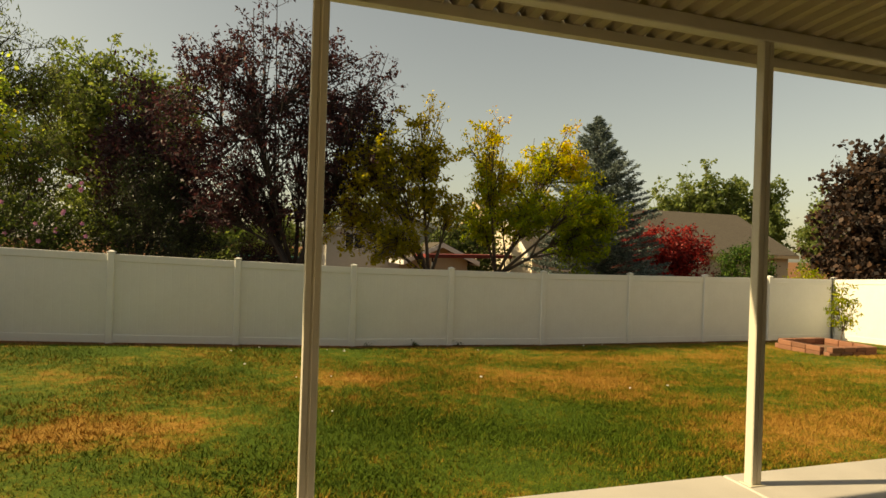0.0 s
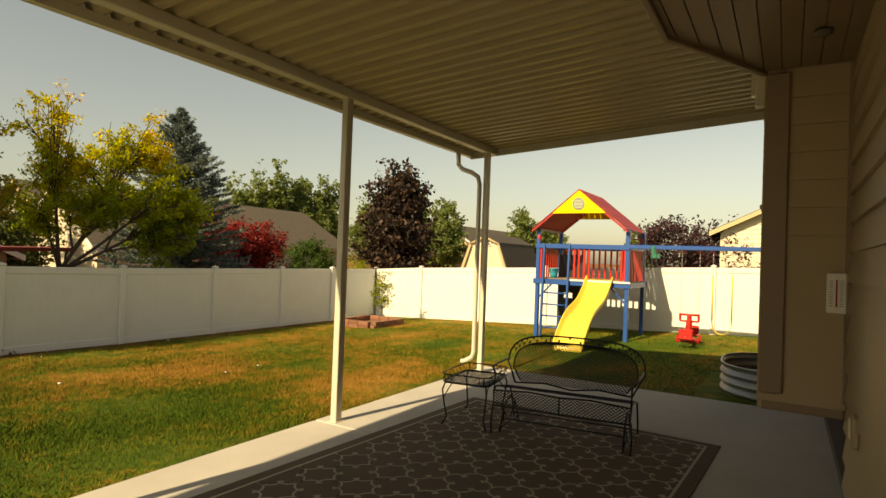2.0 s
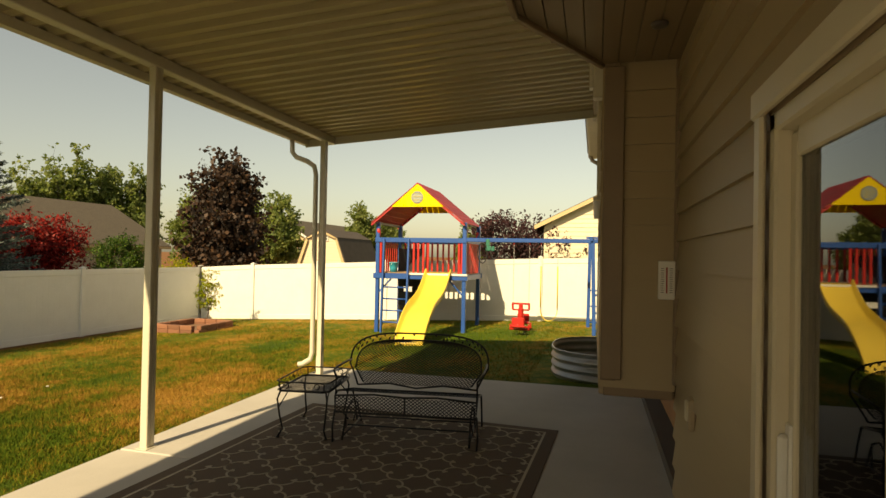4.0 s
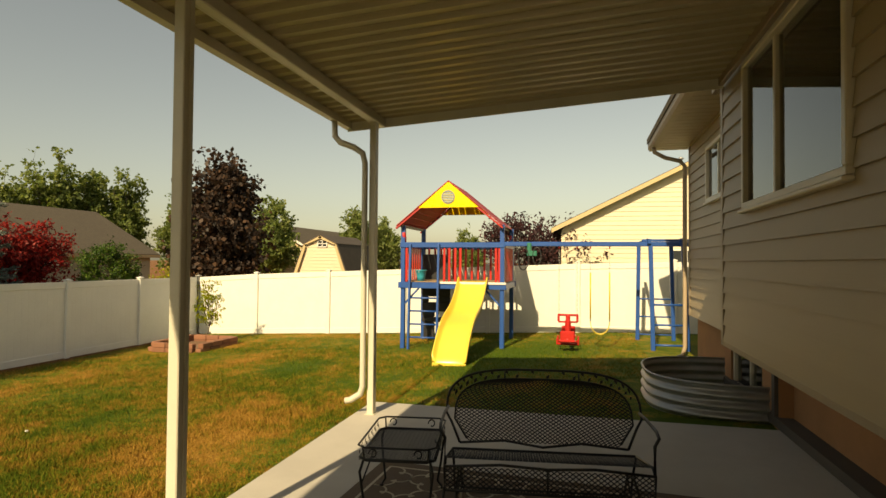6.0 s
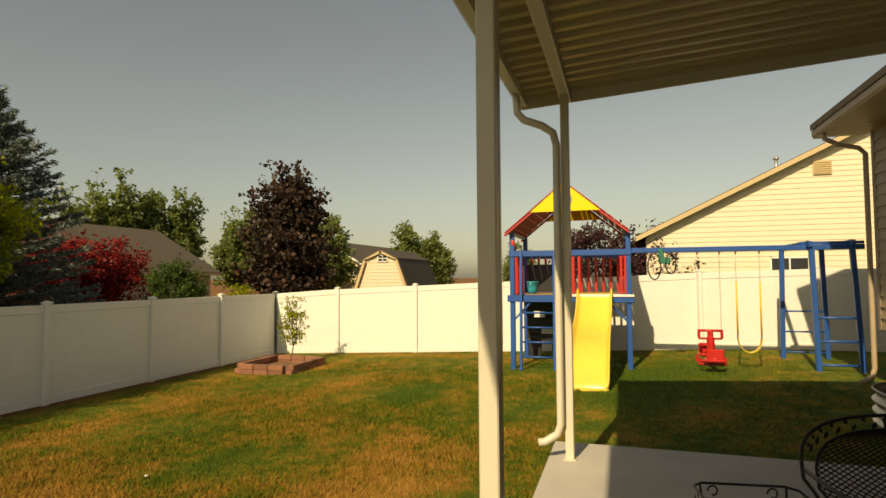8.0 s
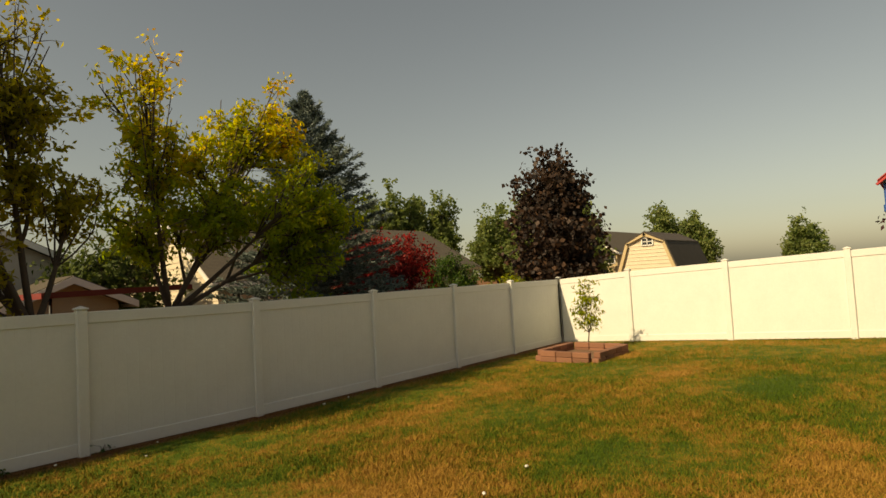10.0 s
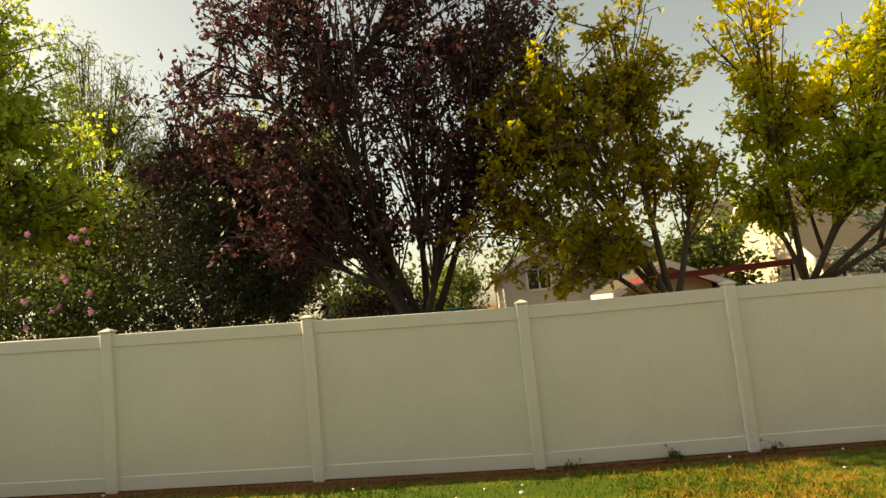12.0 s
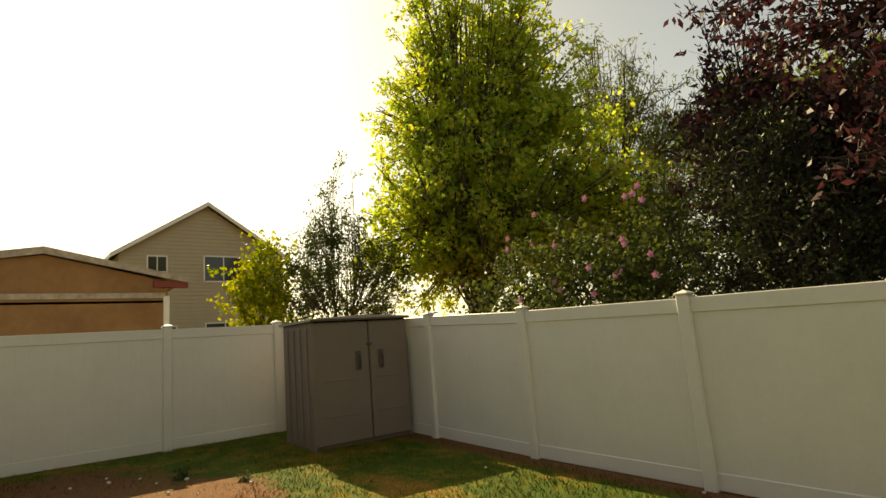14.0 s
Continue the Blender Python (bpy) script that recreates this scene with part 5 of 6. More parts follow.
def loveseat():
    # local: x to the sitter's left along the seat, y to the front, z up
    b = thing("glider_bench", "black wrought-iron mesh glider loveseat on the patio rug", "bench", at=(5.27, 1.79, 0.012), turn=97)
    W = 0.66
    R = 0.0095
    fr = Geo()
    # seat rim and front apron
    fr.tube([(-W, -0.22, 0.36), (-W, 0.26, 0.45), (-W, 0.33, 0.42), (-W, 0.33, 0.27), (W, 0.33, 0.27), (W, 0.33, 0.42), (W, 0.26, 0.45), (W, -0.22, 0.36), (-W, -0.22, 0.36)], R, 8)
    fr.tube([(-W, 0.33, 0.42), (-0.3, 0.33, 0.445), (0, 0.33, 0.43), (0.3, 0.33, 0.445), (W, 0.33, 0.42)], R, 8)
    fr.tube([(0, 0.33, 0.43), (0, 0.33, 0.27)], R * 0.8, 8)
    part("seat_frame", fr, M_IRON, b)
    g = Geo()
    nx, ny = 34, 15
    expanded_metal(g, [[(-W + 2 * W * i / nx, -0.21 + 0.47 * j / ny, 0.362 + 0.088 * j / ny - 0.012 * math.sin(math.pi * j / ny)) for j in range(ny + 1)] for i in range(nx + 1)])
    expanded_metal(g, [[(-W + 2 * W * i / nx, 0.332, 0.275 + 0.15 * j / 5) for j in range(6)] for i in range(nx + 1)])
    part("seat_mesh", g, M_IRON, b)
    # arched back, leaning
    def back(u, v):
        return (u, -0.22 - 0.20 * (v - 0.36) / 0.5, v)
    def arch(w, z0, top, n=21):
        return [back(-w * math.copysign(abs(math.cos(math.pi * i / (n - 1))) ** 0.62, math.cos(math.pi * i / (n - 1))), z0 + (top - z0) * (math.sin(math.pi * i / (n - 1)) ** 0.62 if 0 < i < n - 1 else 0)) for i in range(n)]
    bf = Geo()
    bf.tube([back(-0.61, 0.40), back(-0.68, 0.54)] + arch(0.72, 0.60, 0.915) + [back(0.68, 0.54), back(0.61, 0.40)], R, 8)
    inner = arch(0.655, 0.56, 0.85)
    bf.tube([back(-0.56, 0.43)] + inner + [back(0.56, 0.43)], R * 0.8, 8)
    bf.tube([back(-0.61, 0.40), back(-0.28, 0.425), back(0, 0.39), back(0.28, 0.425), back(0.61, 0.40)], R, 8)
    for u in (-0.28, 0.28):
        bf.tube([back(u, 0.835), back(u, 0.895)], R * 0.7, 6)
    part("back_frame", bf, M_IRON, b)
    g2 = Geo()
    def half(v):
        if v < 0.56:
            return 0.56 + (v - 0.43) / 0.13 * 0.09
        s = min(1.0, max(0.0, (v - 0.56) / 0.29)) ** (1 / 0.62)
        return 0.65 * max(0.02, 1 - s * s) ** 0.31
    nv = 18
    grid = []
    for i in range(33):
        f = -1 + 2 * i / 32
        grid.append([back(f * half(0.415 + 0.43 * j / nv), 0.415 + 0.43 * j / nv) for j in range(nv + 1)])
    expanded_metal(g2, grid)
    part("back_mesh", g2, M_IRON, b)
    vine = arch(0.69, 0.60, 0.885)
    lv = Geo()
    leaf_scroll(lv, vine[2:19], 30, 0.036, (0, 0, 1))
    tagged(part("leaf_scroll", lv, M_IRON, b), "black iron leaf scrollwork", kind="stuff")
    for s in (-1, 1):
        x = s * W
        part("arm", Geo().tube([(x * 1.07, -0.33, 0.64), (x * 1.08, -0.16, 0.645), (x * 1.07, 0.16, 0.65), (x * 1.05, 0.28, 0.64), (x, 0.31, 0.60), (x, 0.31, 0.43)], R * 1.15, 8), M_IRON, b)
        part("front_leg", Geo().tube([(x, 0.33, 0.29), (x * 1.02, 0.35, 0.15), (x * 1.01, 0.36, 0.0)], R, 8), M_IRON, b)
        part("rear_leg", Geo().tube([(x, -0.22, 0.36), (x, -0.32, 0.2), (x, -0.40, 0.0)], R, 8), M_IRON, b)
        gl = Geo().tube([(x * 0.9, 0.30, 0.0), (x * 0.9, 0.18, 0.24), (x * 0.9, 0.0, 0.30), (x * 0.9, -0.18, 0.24), (x * 0.9, -0.34, 0.0)], R, 8)
        gl.tube([(x * 0.9, 0.32, 0.035), (x * 0.9, -0.36, 0.035)], R * 0.9, 8).tube([(x * 0.9, 0.2, 0.22), (x * 0.93, 0.12, 0.06)], R * 0.7, 6).tube([(x * 0.9, -0.2, 0.22), (x * 0.93, -0.12, 0.06)], R * 0.7, 6)
        part("glider_base", gl, M_IRON, b)
    part("stretcher", Geo().tube([(-W * 0.9, 0.14, 0.10), (W * 0.9, 0.14, 0.10)], R * 0.8, 8), M_IRON, b)
    part("stretcher", Geo().tube([(-W * 0.9, -0.16, 0.10), (W * 0.9, -0.16, 0.10)], R * 0.8, 8), M_IRON, b)


loveseat()


def side_table():
    t = thing("side_table", "square black wrought-iron mesh side table on the patio rug", "side table", at=(5.17, 2.77, 0.012), turn=8)
    a, b, H = 0.36, 0.25, 0.44
    top = Geo()
    rim = [(-a + 0.05, -b, H), (a - 0.05, -b, H), (a, -b + 0.05, H), (a, b - 0.05, H), (a - 0.05, b, H), (-a + 0.05, b, H), (-a, b - 0.05, H), (-a, -b + 0.05, H), (-a + 0.05, -b, H)]
    top.tube(rim, 0.011, 8)
    part("rim", top, M_IRON, t)
    g = Geo()
    expanded_metal(g, [[(-a + 2 * a * i / 26, -b + 2 * b * j / 17, H) for j in range(18)] for i in range(27)], 0.0045)
    part("tabletop_mesh", g, M_IRON, t)
    ra = Geo()
    hi = [(x * 1.04, y * 1.04, H + 0.085) for x, y, z in rim]
    ra.tube(hi, 0.007, 8)
    for sx in (-1, 1):
        for sy in (-1, 1):
            ra.tube([(sx * a, sy * (b - 0.04), H), (sx * a * 1.04, sy * (b - 0.04) * 1.04, H + 0.085)], 0.006, 6)
        for sy in (-0.5, 0.5):
            c0 = (sx * a * 1.02, sy * b * 1.2, H + 0.045)
            ra.tube([(c0[0], c0[1] + 0.03 * math.cos(k) * (1 - k / 9), c0[2] + 0.034 * math.sin(k) * (1 - k / 12)) for k in np.linspace(0, 5.4, 12)], 0.005, 5)
    part("gallery_rail", ra, M_IRON, t)
    lv = Geo()
    for s in (-1, 1):
        leaf_scroll(lv, [(-a * 0.9, s * b * 1.03, H + 0.045), (0, s * b * 1.03, H + 0.04), (a * 0.9, s * b * 1.03, H + 0.045)], 13, 0.032, (0, 0, 1))
    tagged(part("leaf_scroll", lv, M_IRON, t), "black iron leaf scrollwork", kind="stuff")
    for sx in (-1, 1):
        for sy in (-1, 1):
            x, y = sx * (a - 0.03), sy * (b - 0.03)
            part("leg", Geo().tube([(x, y, H), (x * 1.08, y * 1.1, H - 0.08), (x * 1.02, y * 1.02, 0.2), (x * 0.95, y * 0.92, 0.07), (x * 1.05, y * 1.08, 0.008)], 0.009, 8).lathe((x * 1.05, y * 1.08, 0.0), [(0.018, 0), (0.016, 0.008), (0.008, 0.014)], 10).tube([(x * 1.05, y * 1.05, H - 0.16), (x * 0.7, y * 0.95, H - 0.07), (x * 0.4, y * 0.9, H - 0.005)], 0.006, 6), M_IRON, t)


side_table()


def rug():
    # brown outdoor rug with a pale quatrefoil lattice woven in
    k = Nodes("brown_trellis_rug")
    base = k.ramp(k.noise(140, 3), [(0.3, (0.095, 0.064, 0.042)), (0.7, (0.14, 0.098, 0.066))])
    k.bump(k.noise(220, 2), 0.6, 0.004)
    mb = k.done(base, 0.95)
    k2 = Nodes("pale_rug_yarn")
    ml = k2.done(k2.ramp(k2.noise(120, 3), [(0.3, (0.42, 0.37, 0.29)), (0.7, (0.55, 0.48, 0.38))]), 0.95)
    X0, X1, Y0, Y1 = 2.05, 5.95, 0.52, 3.34
    r = thing("rug", "brown outdoor rug with pale quatrefoil trellis pattern on the slab", "rug", at=((X0 + X1) / 2, (Y0 + Y1) / 2, 0), turn=-3)
    hx, hy = (X1 - X0) / 2, (Y1 - Y0) / 2
    part("rug_body", Geo().box((0, 0, 0.004), (2 * hx, 2 * hy, 0.008), 0.003), mb, r)
    g = Geo()
    Z = 0.0095

    def line(pts, w=0.017):
        for p, q in zip(pts, pts[1:]):
            d = Vector((q[0] - p[0], q[1] - p[1], 0))
            if d.length < 1e-6:
                continue
            s = Vector((-d.y, d.x, 0)).normalized() * w / 2
            e = d.normalized() * w * 0.2
            a, b = Vector((*p, Z)) - e, Vector((*q, Z)) + e
            lo = Vector((0, 0, -0.0025))
            g.add([a - s, b - s, b + s, a + s, a - s + lo, b - s + lo, b + s + lo, a + s + lo], [(0, 1, 2, 3), (0, 1, 5, 4), (2, 3, 7, 6)])
    m = 0.12
    line([(-hx + m, -hy + m), (hx - m, -hy + m), (hx - m, hy - m), (-hx + m, hy - m), (-hx + m, -hy + m)], 0.022)
    cx, cy = (2 * hx - 2 * m) / 9, (2 * hy - 2 * m) / 6.5

    def clip(pts):
        run = []
        for p in pts:
            if abs(p[0]) < hx - m and abs(p[1]) < hy - m:
                run.append(p)
            else:
                line(run)
                run = []
        line(run)
    for i in range(-1, 10):
        for j in range(-1, 8):
            x, y = -hx + m + (i + 0.5) * cx, -hy + m + (j + 0.35) * cy
            # four round lobes that meet those of the next figure
            pts = []
            for q in range(4):
                for e in range(13):
                    a = math.pi / 2 * q + math.radians(-112 + 224 * e / 12)
                    pts.append((x + cx * (0.255 * math.cos(math.pi / 2 * q) + 0.25 * math.cos(a)), y + cy * (0.255 * math.sin(math.pi / 2 * q) + 0.25 * math.sin(a))))
            clip(pts + pts[:1])
    part("trellis_pattern", g, ml, r, "pale woven trellis lines")


rug()


# ---- storage shed ----
def shed():
    X0, X1, Y0, Y1 = -8.12, -7.13, 11.67, 13.31
    z0 = gz(-7.4, 12.5) - 0.02
    zt = 1.64
    s = thing("storage_shed", "taupe plastic garden storage shed with double doors in the fence corner", "shed")
    b = Geo()
    b.box(((X0 + X1) / 2, Y0 + 0.02, (z0 + zt) / 2), (X1 - X0, 0.04, zt - z0), 0.015)
    b.box(((X0 + X1) / 2, Y1 - 0.02, (z0 + zt) / 2), (X1 - X0, 0.04, zt - z0), 0.015)
    b.box((X0 + 0.02, (Y0 + Y1) / 2, (z0 + zt) / 2), (0.04, Y1 - Y0 - 0.08, zt - z0), 0.015)
    b.box(((X0 + X1) / 2, (Y0 + Y1) / 2, z0 + 0.04), (X1 - X0 - 0.08, Y1 - Y0 - 0.08, 0.06))
    part("body", b, M_SHED, s)
    for i in range(4):
        x = X0 + 0.17 + i * 0.215
        part("rib", Geo().box((x, Y0 - 0.008, (z0 + zt) / 2), (0.07, 0.025, zt - z0 - 0.16), 0.01), M_SHED, s)
    ym = 12.60
    for y0, y1, hy in ((Y0 + 0.02, ym - 0.008, ym - 0.2), (ym + 0.008, Y1 - 0.02, ym + 0.2)):
        d = Geo().box((X1 + 0.0, (y0 + y1) / 2, (z0 + zt) / 2 + 0.02), (0.045, y1 - y0, zt - z0 - 0.08), 0.015)
        for z in (z0 + 0.45, z0 + 0.95):
            d.box((X1 + 0.022, (y0 + y1) / 2, z), (0.014, (y1 - y0) * 0.7, 0.03), 0.006)
        dr = part("door", d, M_SHED, s)
        h = Geo().box((X1 + 0.032, hy, 1.04), (0.025, 0.095, 0.28), 0.01)
        h.tube([(X1 + 0.04, hy, 0.93), (X1 + 0.075, hy, 0.97), (X1 + 0.075, hy, 1.10), (X1 + 0.04, hy, 1.14)], 0.014, 8)
        part("handle", h, M_SHEDD, dr, "dark plastic handle")
    part("latch", Geo().box((X1 + 0.03, ym, 1.27), (0.03, 0.11, 0.04), 0.008), M_SHEDD, s)
    lid = Geo().prism([(Y0 - 0.05, zt), (Y1 + 0.03, zt), (Y1 + 0.03, zt + 0.035), ((Y0 + Y1) / 2, zt + 0.075), (Y0 - 0.05, zt + 0.035)], "x", X0 - 0.03, X1 + 0.07)
    part("lid", lid, M_SHEDL, s, "pale grey resin roof lid")
    part("lid_rim", Geo().span((X1 + 0.075, Y0 - 0.05, zt + 0.012), (X1 + 0.075, Y1 + 0.03, zt + 0.012), 0.02, 0.03, 0.005), M_SHEDD, s)


shed()


# ---- window well ----
def window_well():
    g = Geo()
    zb, zt, n = -0.25, 0.36, 48
    rows = 40
    vs = []
    for i in range(rows + 1):
        z = zb + (zt - zb) * i / rows
        r = 0.022 * math.cos(i / rows * 2 * math.pi * 5)
        for t in (0.0, 0.004):
            pts = []
            for k in range(n + 1):
                a = math.pi * k / n
                c, s = math.cos(a), math.sin(a)
                e = 0.7
                pts.append((9.4 + (1.02 + r + t) * math.copysign(abs(c) ** e, c), FOUND + 0.01 + (1.24 + r + t) * abs(s) ** e, z))
            vs += pts
    w = 2 * (n + 1)
    fs = []
    for i in range(rows):
        for o in (0, n + 1):
            for k in range(n):
                fs.append((i * w + o + k, i * w + o + k + 1, (i + 1) * w + o + k + 1, (i + 1) * w + o + k))
    g.add(vs, fs, True)
    t = thing("window_well", "corrugated galvanised steel window well beside the foundation", "window well")
    part("well_wall", g, M_GALV, t)
    rim = [(9.4 + 1.03 * math.copysign(abs(math.cos(a)) ** 0.7, math.cos(a)), FOUND + 0.01 + 1.25 * abs(math.sin(a)) ** 0.7, zt + 0.005) for a in np.linspace(0, math.pi, 49)]
    part("rim", Geo().tube(rim, 0.013, 6), M_GALV, t)
    soil = Geo().box((9.35, 0.1, -0.235), (2.0, 0.9, 0.02))
    solid("gravel_bed", soil, M_SOIL, "dry soil at the bottom of the window well", "soil")


window_well()


# ---- planter with sapling ----
def planter():
    z = gz(13.9, 11.2)
    t = thing("raised_planter", "low rectangular planter of red-brown blocks on the lawn", "planter")
    X0, X1, Y0, Y1 = 13.2, 14.75, 10.55, 11.9
    bl = Geo().box((0, 0, 0), (0.372, 0.15, 0.115), 0.012).mesh("block", M_BRICK)
    for row in range(2):
        zz = z + 0.05 + row * 0.118
        off = 0.0 if row == 0 else 0.19
        for y in (Y0, Y1):
            n = 4
            for i in range(n):
                ob = new("block", bl)
                ob.parent = t
                ob.matrix_local = pose(X0 + 0.19 + i * 0.388 + (off if i < n - 1 else 0) * 0.5, y, zz, 0, 0, random.uniform(-2, 2))
        for x in (X0, X1):
            for i in range(3):
                ob = new("block", bl)
                ob.parent = t
                ob.matrix_local = pose(x, Y0 + 0.29 + i * 0.385, zz, 0, 0, 90 + random.uniform(-2, 2))
    part("soil", Geo().box(((X0 + X1) / 2, (Y0 + Y1) / 2, z + 0.03), (X1 - X0 - 0.1, Y1 - Y0 - 0.1, 0.06)), M_SOIL, t)


planter()
tree("sapling", (15.0, 11.55), "young green peach sapling beside the planter", [(0, 0, 1.05, 0.36, 0.3, 0.5), (-0.05, 0, 1.5, 0.2, 0.18, 0.35), (0.25, 0, 1.1, 0.2, 0.2, 0.25)],
     L_LIME, M_BARK, 0.018, 0.5, 46, 620, 0.115, 70, spread=0.06, limbs=5, droop=1.0, slim=0.3)


# ---- small things on the house ----
def small_things():
    t = thing("thermometer", "white paddle thermometer hung on the siding", "thermometer")
    part("board", Geo().box((3.775, -0.34, 1.62), (0.014, 0.10, 0.24), 0.01), M_WHITE, t)
    part("tube", Geo().tube([(3.763, -0.34, 1.54), (3.763, -0.34, 1.70)], 0.004, 6), M_RED, t)
    sc = Geo()
    for i in range(12):
        for s in (-1, 1):
            sc.box((3.767, -0.34 + s * 0.026, 1.545 + i * 0.0135), (0.002, 0.018, 0.003))
    part("scale_marks", sc, M_BLACK, t)
    o = thing("outlet_cover", "weathered outdoor outlet cover on the siding", "outlet")
    part("plate", Geo().box((3.12, WALL_IN + 0.03, 0.97), (0.085, 0.035, 0.16), 0.01), M_TRIM, o)
    part("flap", Geo().box((3.12, WALL_IN + 0.052, 0.985), (0.06, 0.014, 0.10), 0.006), M_FRAME, o)
    c = thing("ceiling_light", "round white recessed soffit light, unlit", "light")
    part("trim_ring", Geo().lathe((2.52, 0.02, 2.975), [(0.08, 0.026), (0.102, 0.02), (0.108, 0.008), (0.092, 0.0), (0.078, 0.008), (0.07, 0.024)], 28), M_WHITE, c)
    part("diffuser", Geo().lathe((2.52, 0.02, 2.985), [(0.078, 0.0), (0.05, -0.004), (0.01, -0.006)], 24), M_CURTAIN, c)
    s = thing("soffit_sensor", "small dark round fitting in the soffit", "sensor")
    part("cap", Geo().lathe((3.18, -0.22, 2.985), [(0.02, -0.012), (0.04, -0.008), (0.045, 0.01)], 16), M_SHEDD, s)
    for i, (x, y, w) in enumerate(((3.94, 13.3, 0.09), (2.8, 13.31, 0.05), (5.0, 13.32, 0.04), (-6.3, 10.4, 0.09), (-7.0, 9.9, 0.1))):
        tree("weed", (x, y), "small green weed at the foot of the fence", [(0, 0, w * 0.8, w * 0.6, w * 0.4, w * 0.6)], L_HEDGE, M_BARK, 0.004, 0.03, 12, 90, 0.04, 80 + i, "weed", spread=0.03, limbs=3)
    rng = random.Random(8)
    for i in range(34):
        a = rng.random()
        x, y = (rng.uniform(-7.8, -4.6), rng.uniform(8.6, 11.0)) if a < 0.45 else (rng.uniform(-5, 9.5), rng.uniform(12.2, 13.2)) if a < 0.8 else (rng.uniform(0, 8), rng.uniform(5, 11))
        w = rng.uniform(0.02, 0.05)
        st = solid("stone", Geo().box((x, y, gz(x, y) + w * 0.3 + 0.02), (w, w * 0.8, w * 0.6), w * 0.25, Matrix.Rotation(rng.uniform(0, 3), 4, "Z")), M_WHITE, "small pale stone lying on the lawn", "stone", "pale stones on the lawn")


small_things()


# ---- neighbouring houses ----
def gable_house(name, label, x0, x1, y0, y1, ground, eave, ridge, along, wall_mat, roof_mat, windows=(), trim=None, over=0.4, lap=True):
    """A house block with a gable roof. along: the axis that the ridge follows. windows: (side, s, z, w, h)."""
    h = thing(name, label, "house")
    w = Geo()
    trim = trim or M_WHITE
    xm, ym = (x0 + x1) / 2, (y0 + y1) / 2

    # walls as stacked lap courses
    step, z, rings = 0.2, ground, []
    while z < ridge - 0.05:
        z1 = z + step
        if z < eave:
            xa, xb, ya, yb = x0, x1, y0, y1
        elif along == "x":
            f = (z - eave) / (ridge - eave)
            half = (y1 - y0) / 2 * (1 - f)
            xa, xb, ya, yb = x0, x1, ym - half, ym + half
        else:
            f = (z - eave) / (ridge - eave)
            half = (x1 - x0) / 2 * (1 - f)
            xa, xb, ya, yb = xm - half, xm + half, y0, y1
        e = 0.022
        drop = max(0.0, z1 - max(z, eave)) / (ridge - eave)
        dx, dy = ((0, (y1 - y0) / 2 * drop) if along == "x" else ((x1 - x0) / 2 * drop, 0))
        top = [(xa + dx, ya + dy, z1), (xb - dx, ya + dy, z1), (xb - dx, yb - dy, z1), (xa + dx, yb - dy, z1)]
        rings += [[(xa - e, ya - e, z), (xb + e, ya - e, z), (xb + e, yb + e, z), (xa - e, yb + e, z)], top]
        z = z1
    n = len(rings)
    w.add([p for r in rings for p in r], [(4 * i + k, 4 * i + (k + 1) % 4, 4 * i + 4 + (k + 1) % 4, 4 * i + 4 + k) for i in range(n - 1) for k in range(4)] + [(3, 2, 1, 0), (4 * n - 4, 4 * n - 3, 4 * n - 2, 4 * n - 1)])
    part("wall", w, wall_mat, h)
    slope = (ridge - eave) / ((y1 - y0) / 2 if along == "x" else (x1 - x0) / 2)
    for s in (1, -1):
        r, f = Geo(), Geo()
        if along == "x":
            ye = ym + s * ((y1 - y0) / 2 + over)
            ze = eave - slope * over
            r.prism([(ym, ridge + 0.06), (ye, ze + 0.06), (ye, ze + 0.2), (ym, ridge + 0.2)], "x", x0 - over, x1 + over)
            for x in (x0 - over, x1 + over):
                f.prism([(ym, ridge - 0.02), (ye, ze - 0.02), (ye, ze + 0.17), (ym, ridge + 0.17)], "x", x - 0.03, x + 0.03)
            f.span((x0 - over, ye, ze + 0.08), (x1 + over, ye, ze + 0.08), 0.04, 0.18)
        else:
            xe = xm + s * ((x1 - x0) / 2 + over)
            ze = eave - slope * over
            r.prism([(xm, ridge + 0.06), (xe, ze + 0.06), (xe, ze + 0.2), (xm, ridge + 0.2)], "y", y0 - over, y1 + over)
            for y in (y0 - over, y1 + over):
                f.prism([(xm, ridge - 0.02), (xe, ze - 0.02), (xe, ze + 0.17), (xm, ridge + 0.17)], "y", y - 0.03, y + 0.03)
            f.span((xe, y0 - over, ze + 0.08), (xe, y1 + over, ze + 0.08), 0.04, 0.18)
        part("roof", r, roof_mat, h)
        part("fascia", f, trim, h)
    for side, s, zc, ww, hh in windows:
        g, p = Geo(), Geo()
        if side in "wE":
            x = x0 - 0.03 if side == "w" else x1 + 0.03
            for a in (-1, 1):
                g.box((x, s + a * ww / 2, zc), (0.06, 0.07, hh + 0.07)).box((x, s, zc + a * hh / 2), (0.06, ww, 0.07))
            g.box((x, s, zc), (0.05, 0.05, hh))
            p.box((x + (0.01 if side == "w" else -0.01), s, zc), (0.02, ww - 0.07, hh - 0.07))
        else:
            y = y0 - 0.03 if side == "s" else y1 + 0.03
            for a in (-1, 1):
                g.box((s + a * ww / 2, y, zc), (0.07, 0.06, hh + 0.07)).box((s, y, zc + a * hh / 2), (ww, 0.06, 0.07))
            g.box((s, y, zc), (0.05, 0.05, hh))
            p.box((s, y + 0.01, zc), (ww - 0.07, 0.02, hh - 0.07))
        wf = part("window", g, M_WHITE, h)
        part("pane", p, M_DARKGLASS, wf)
    return h


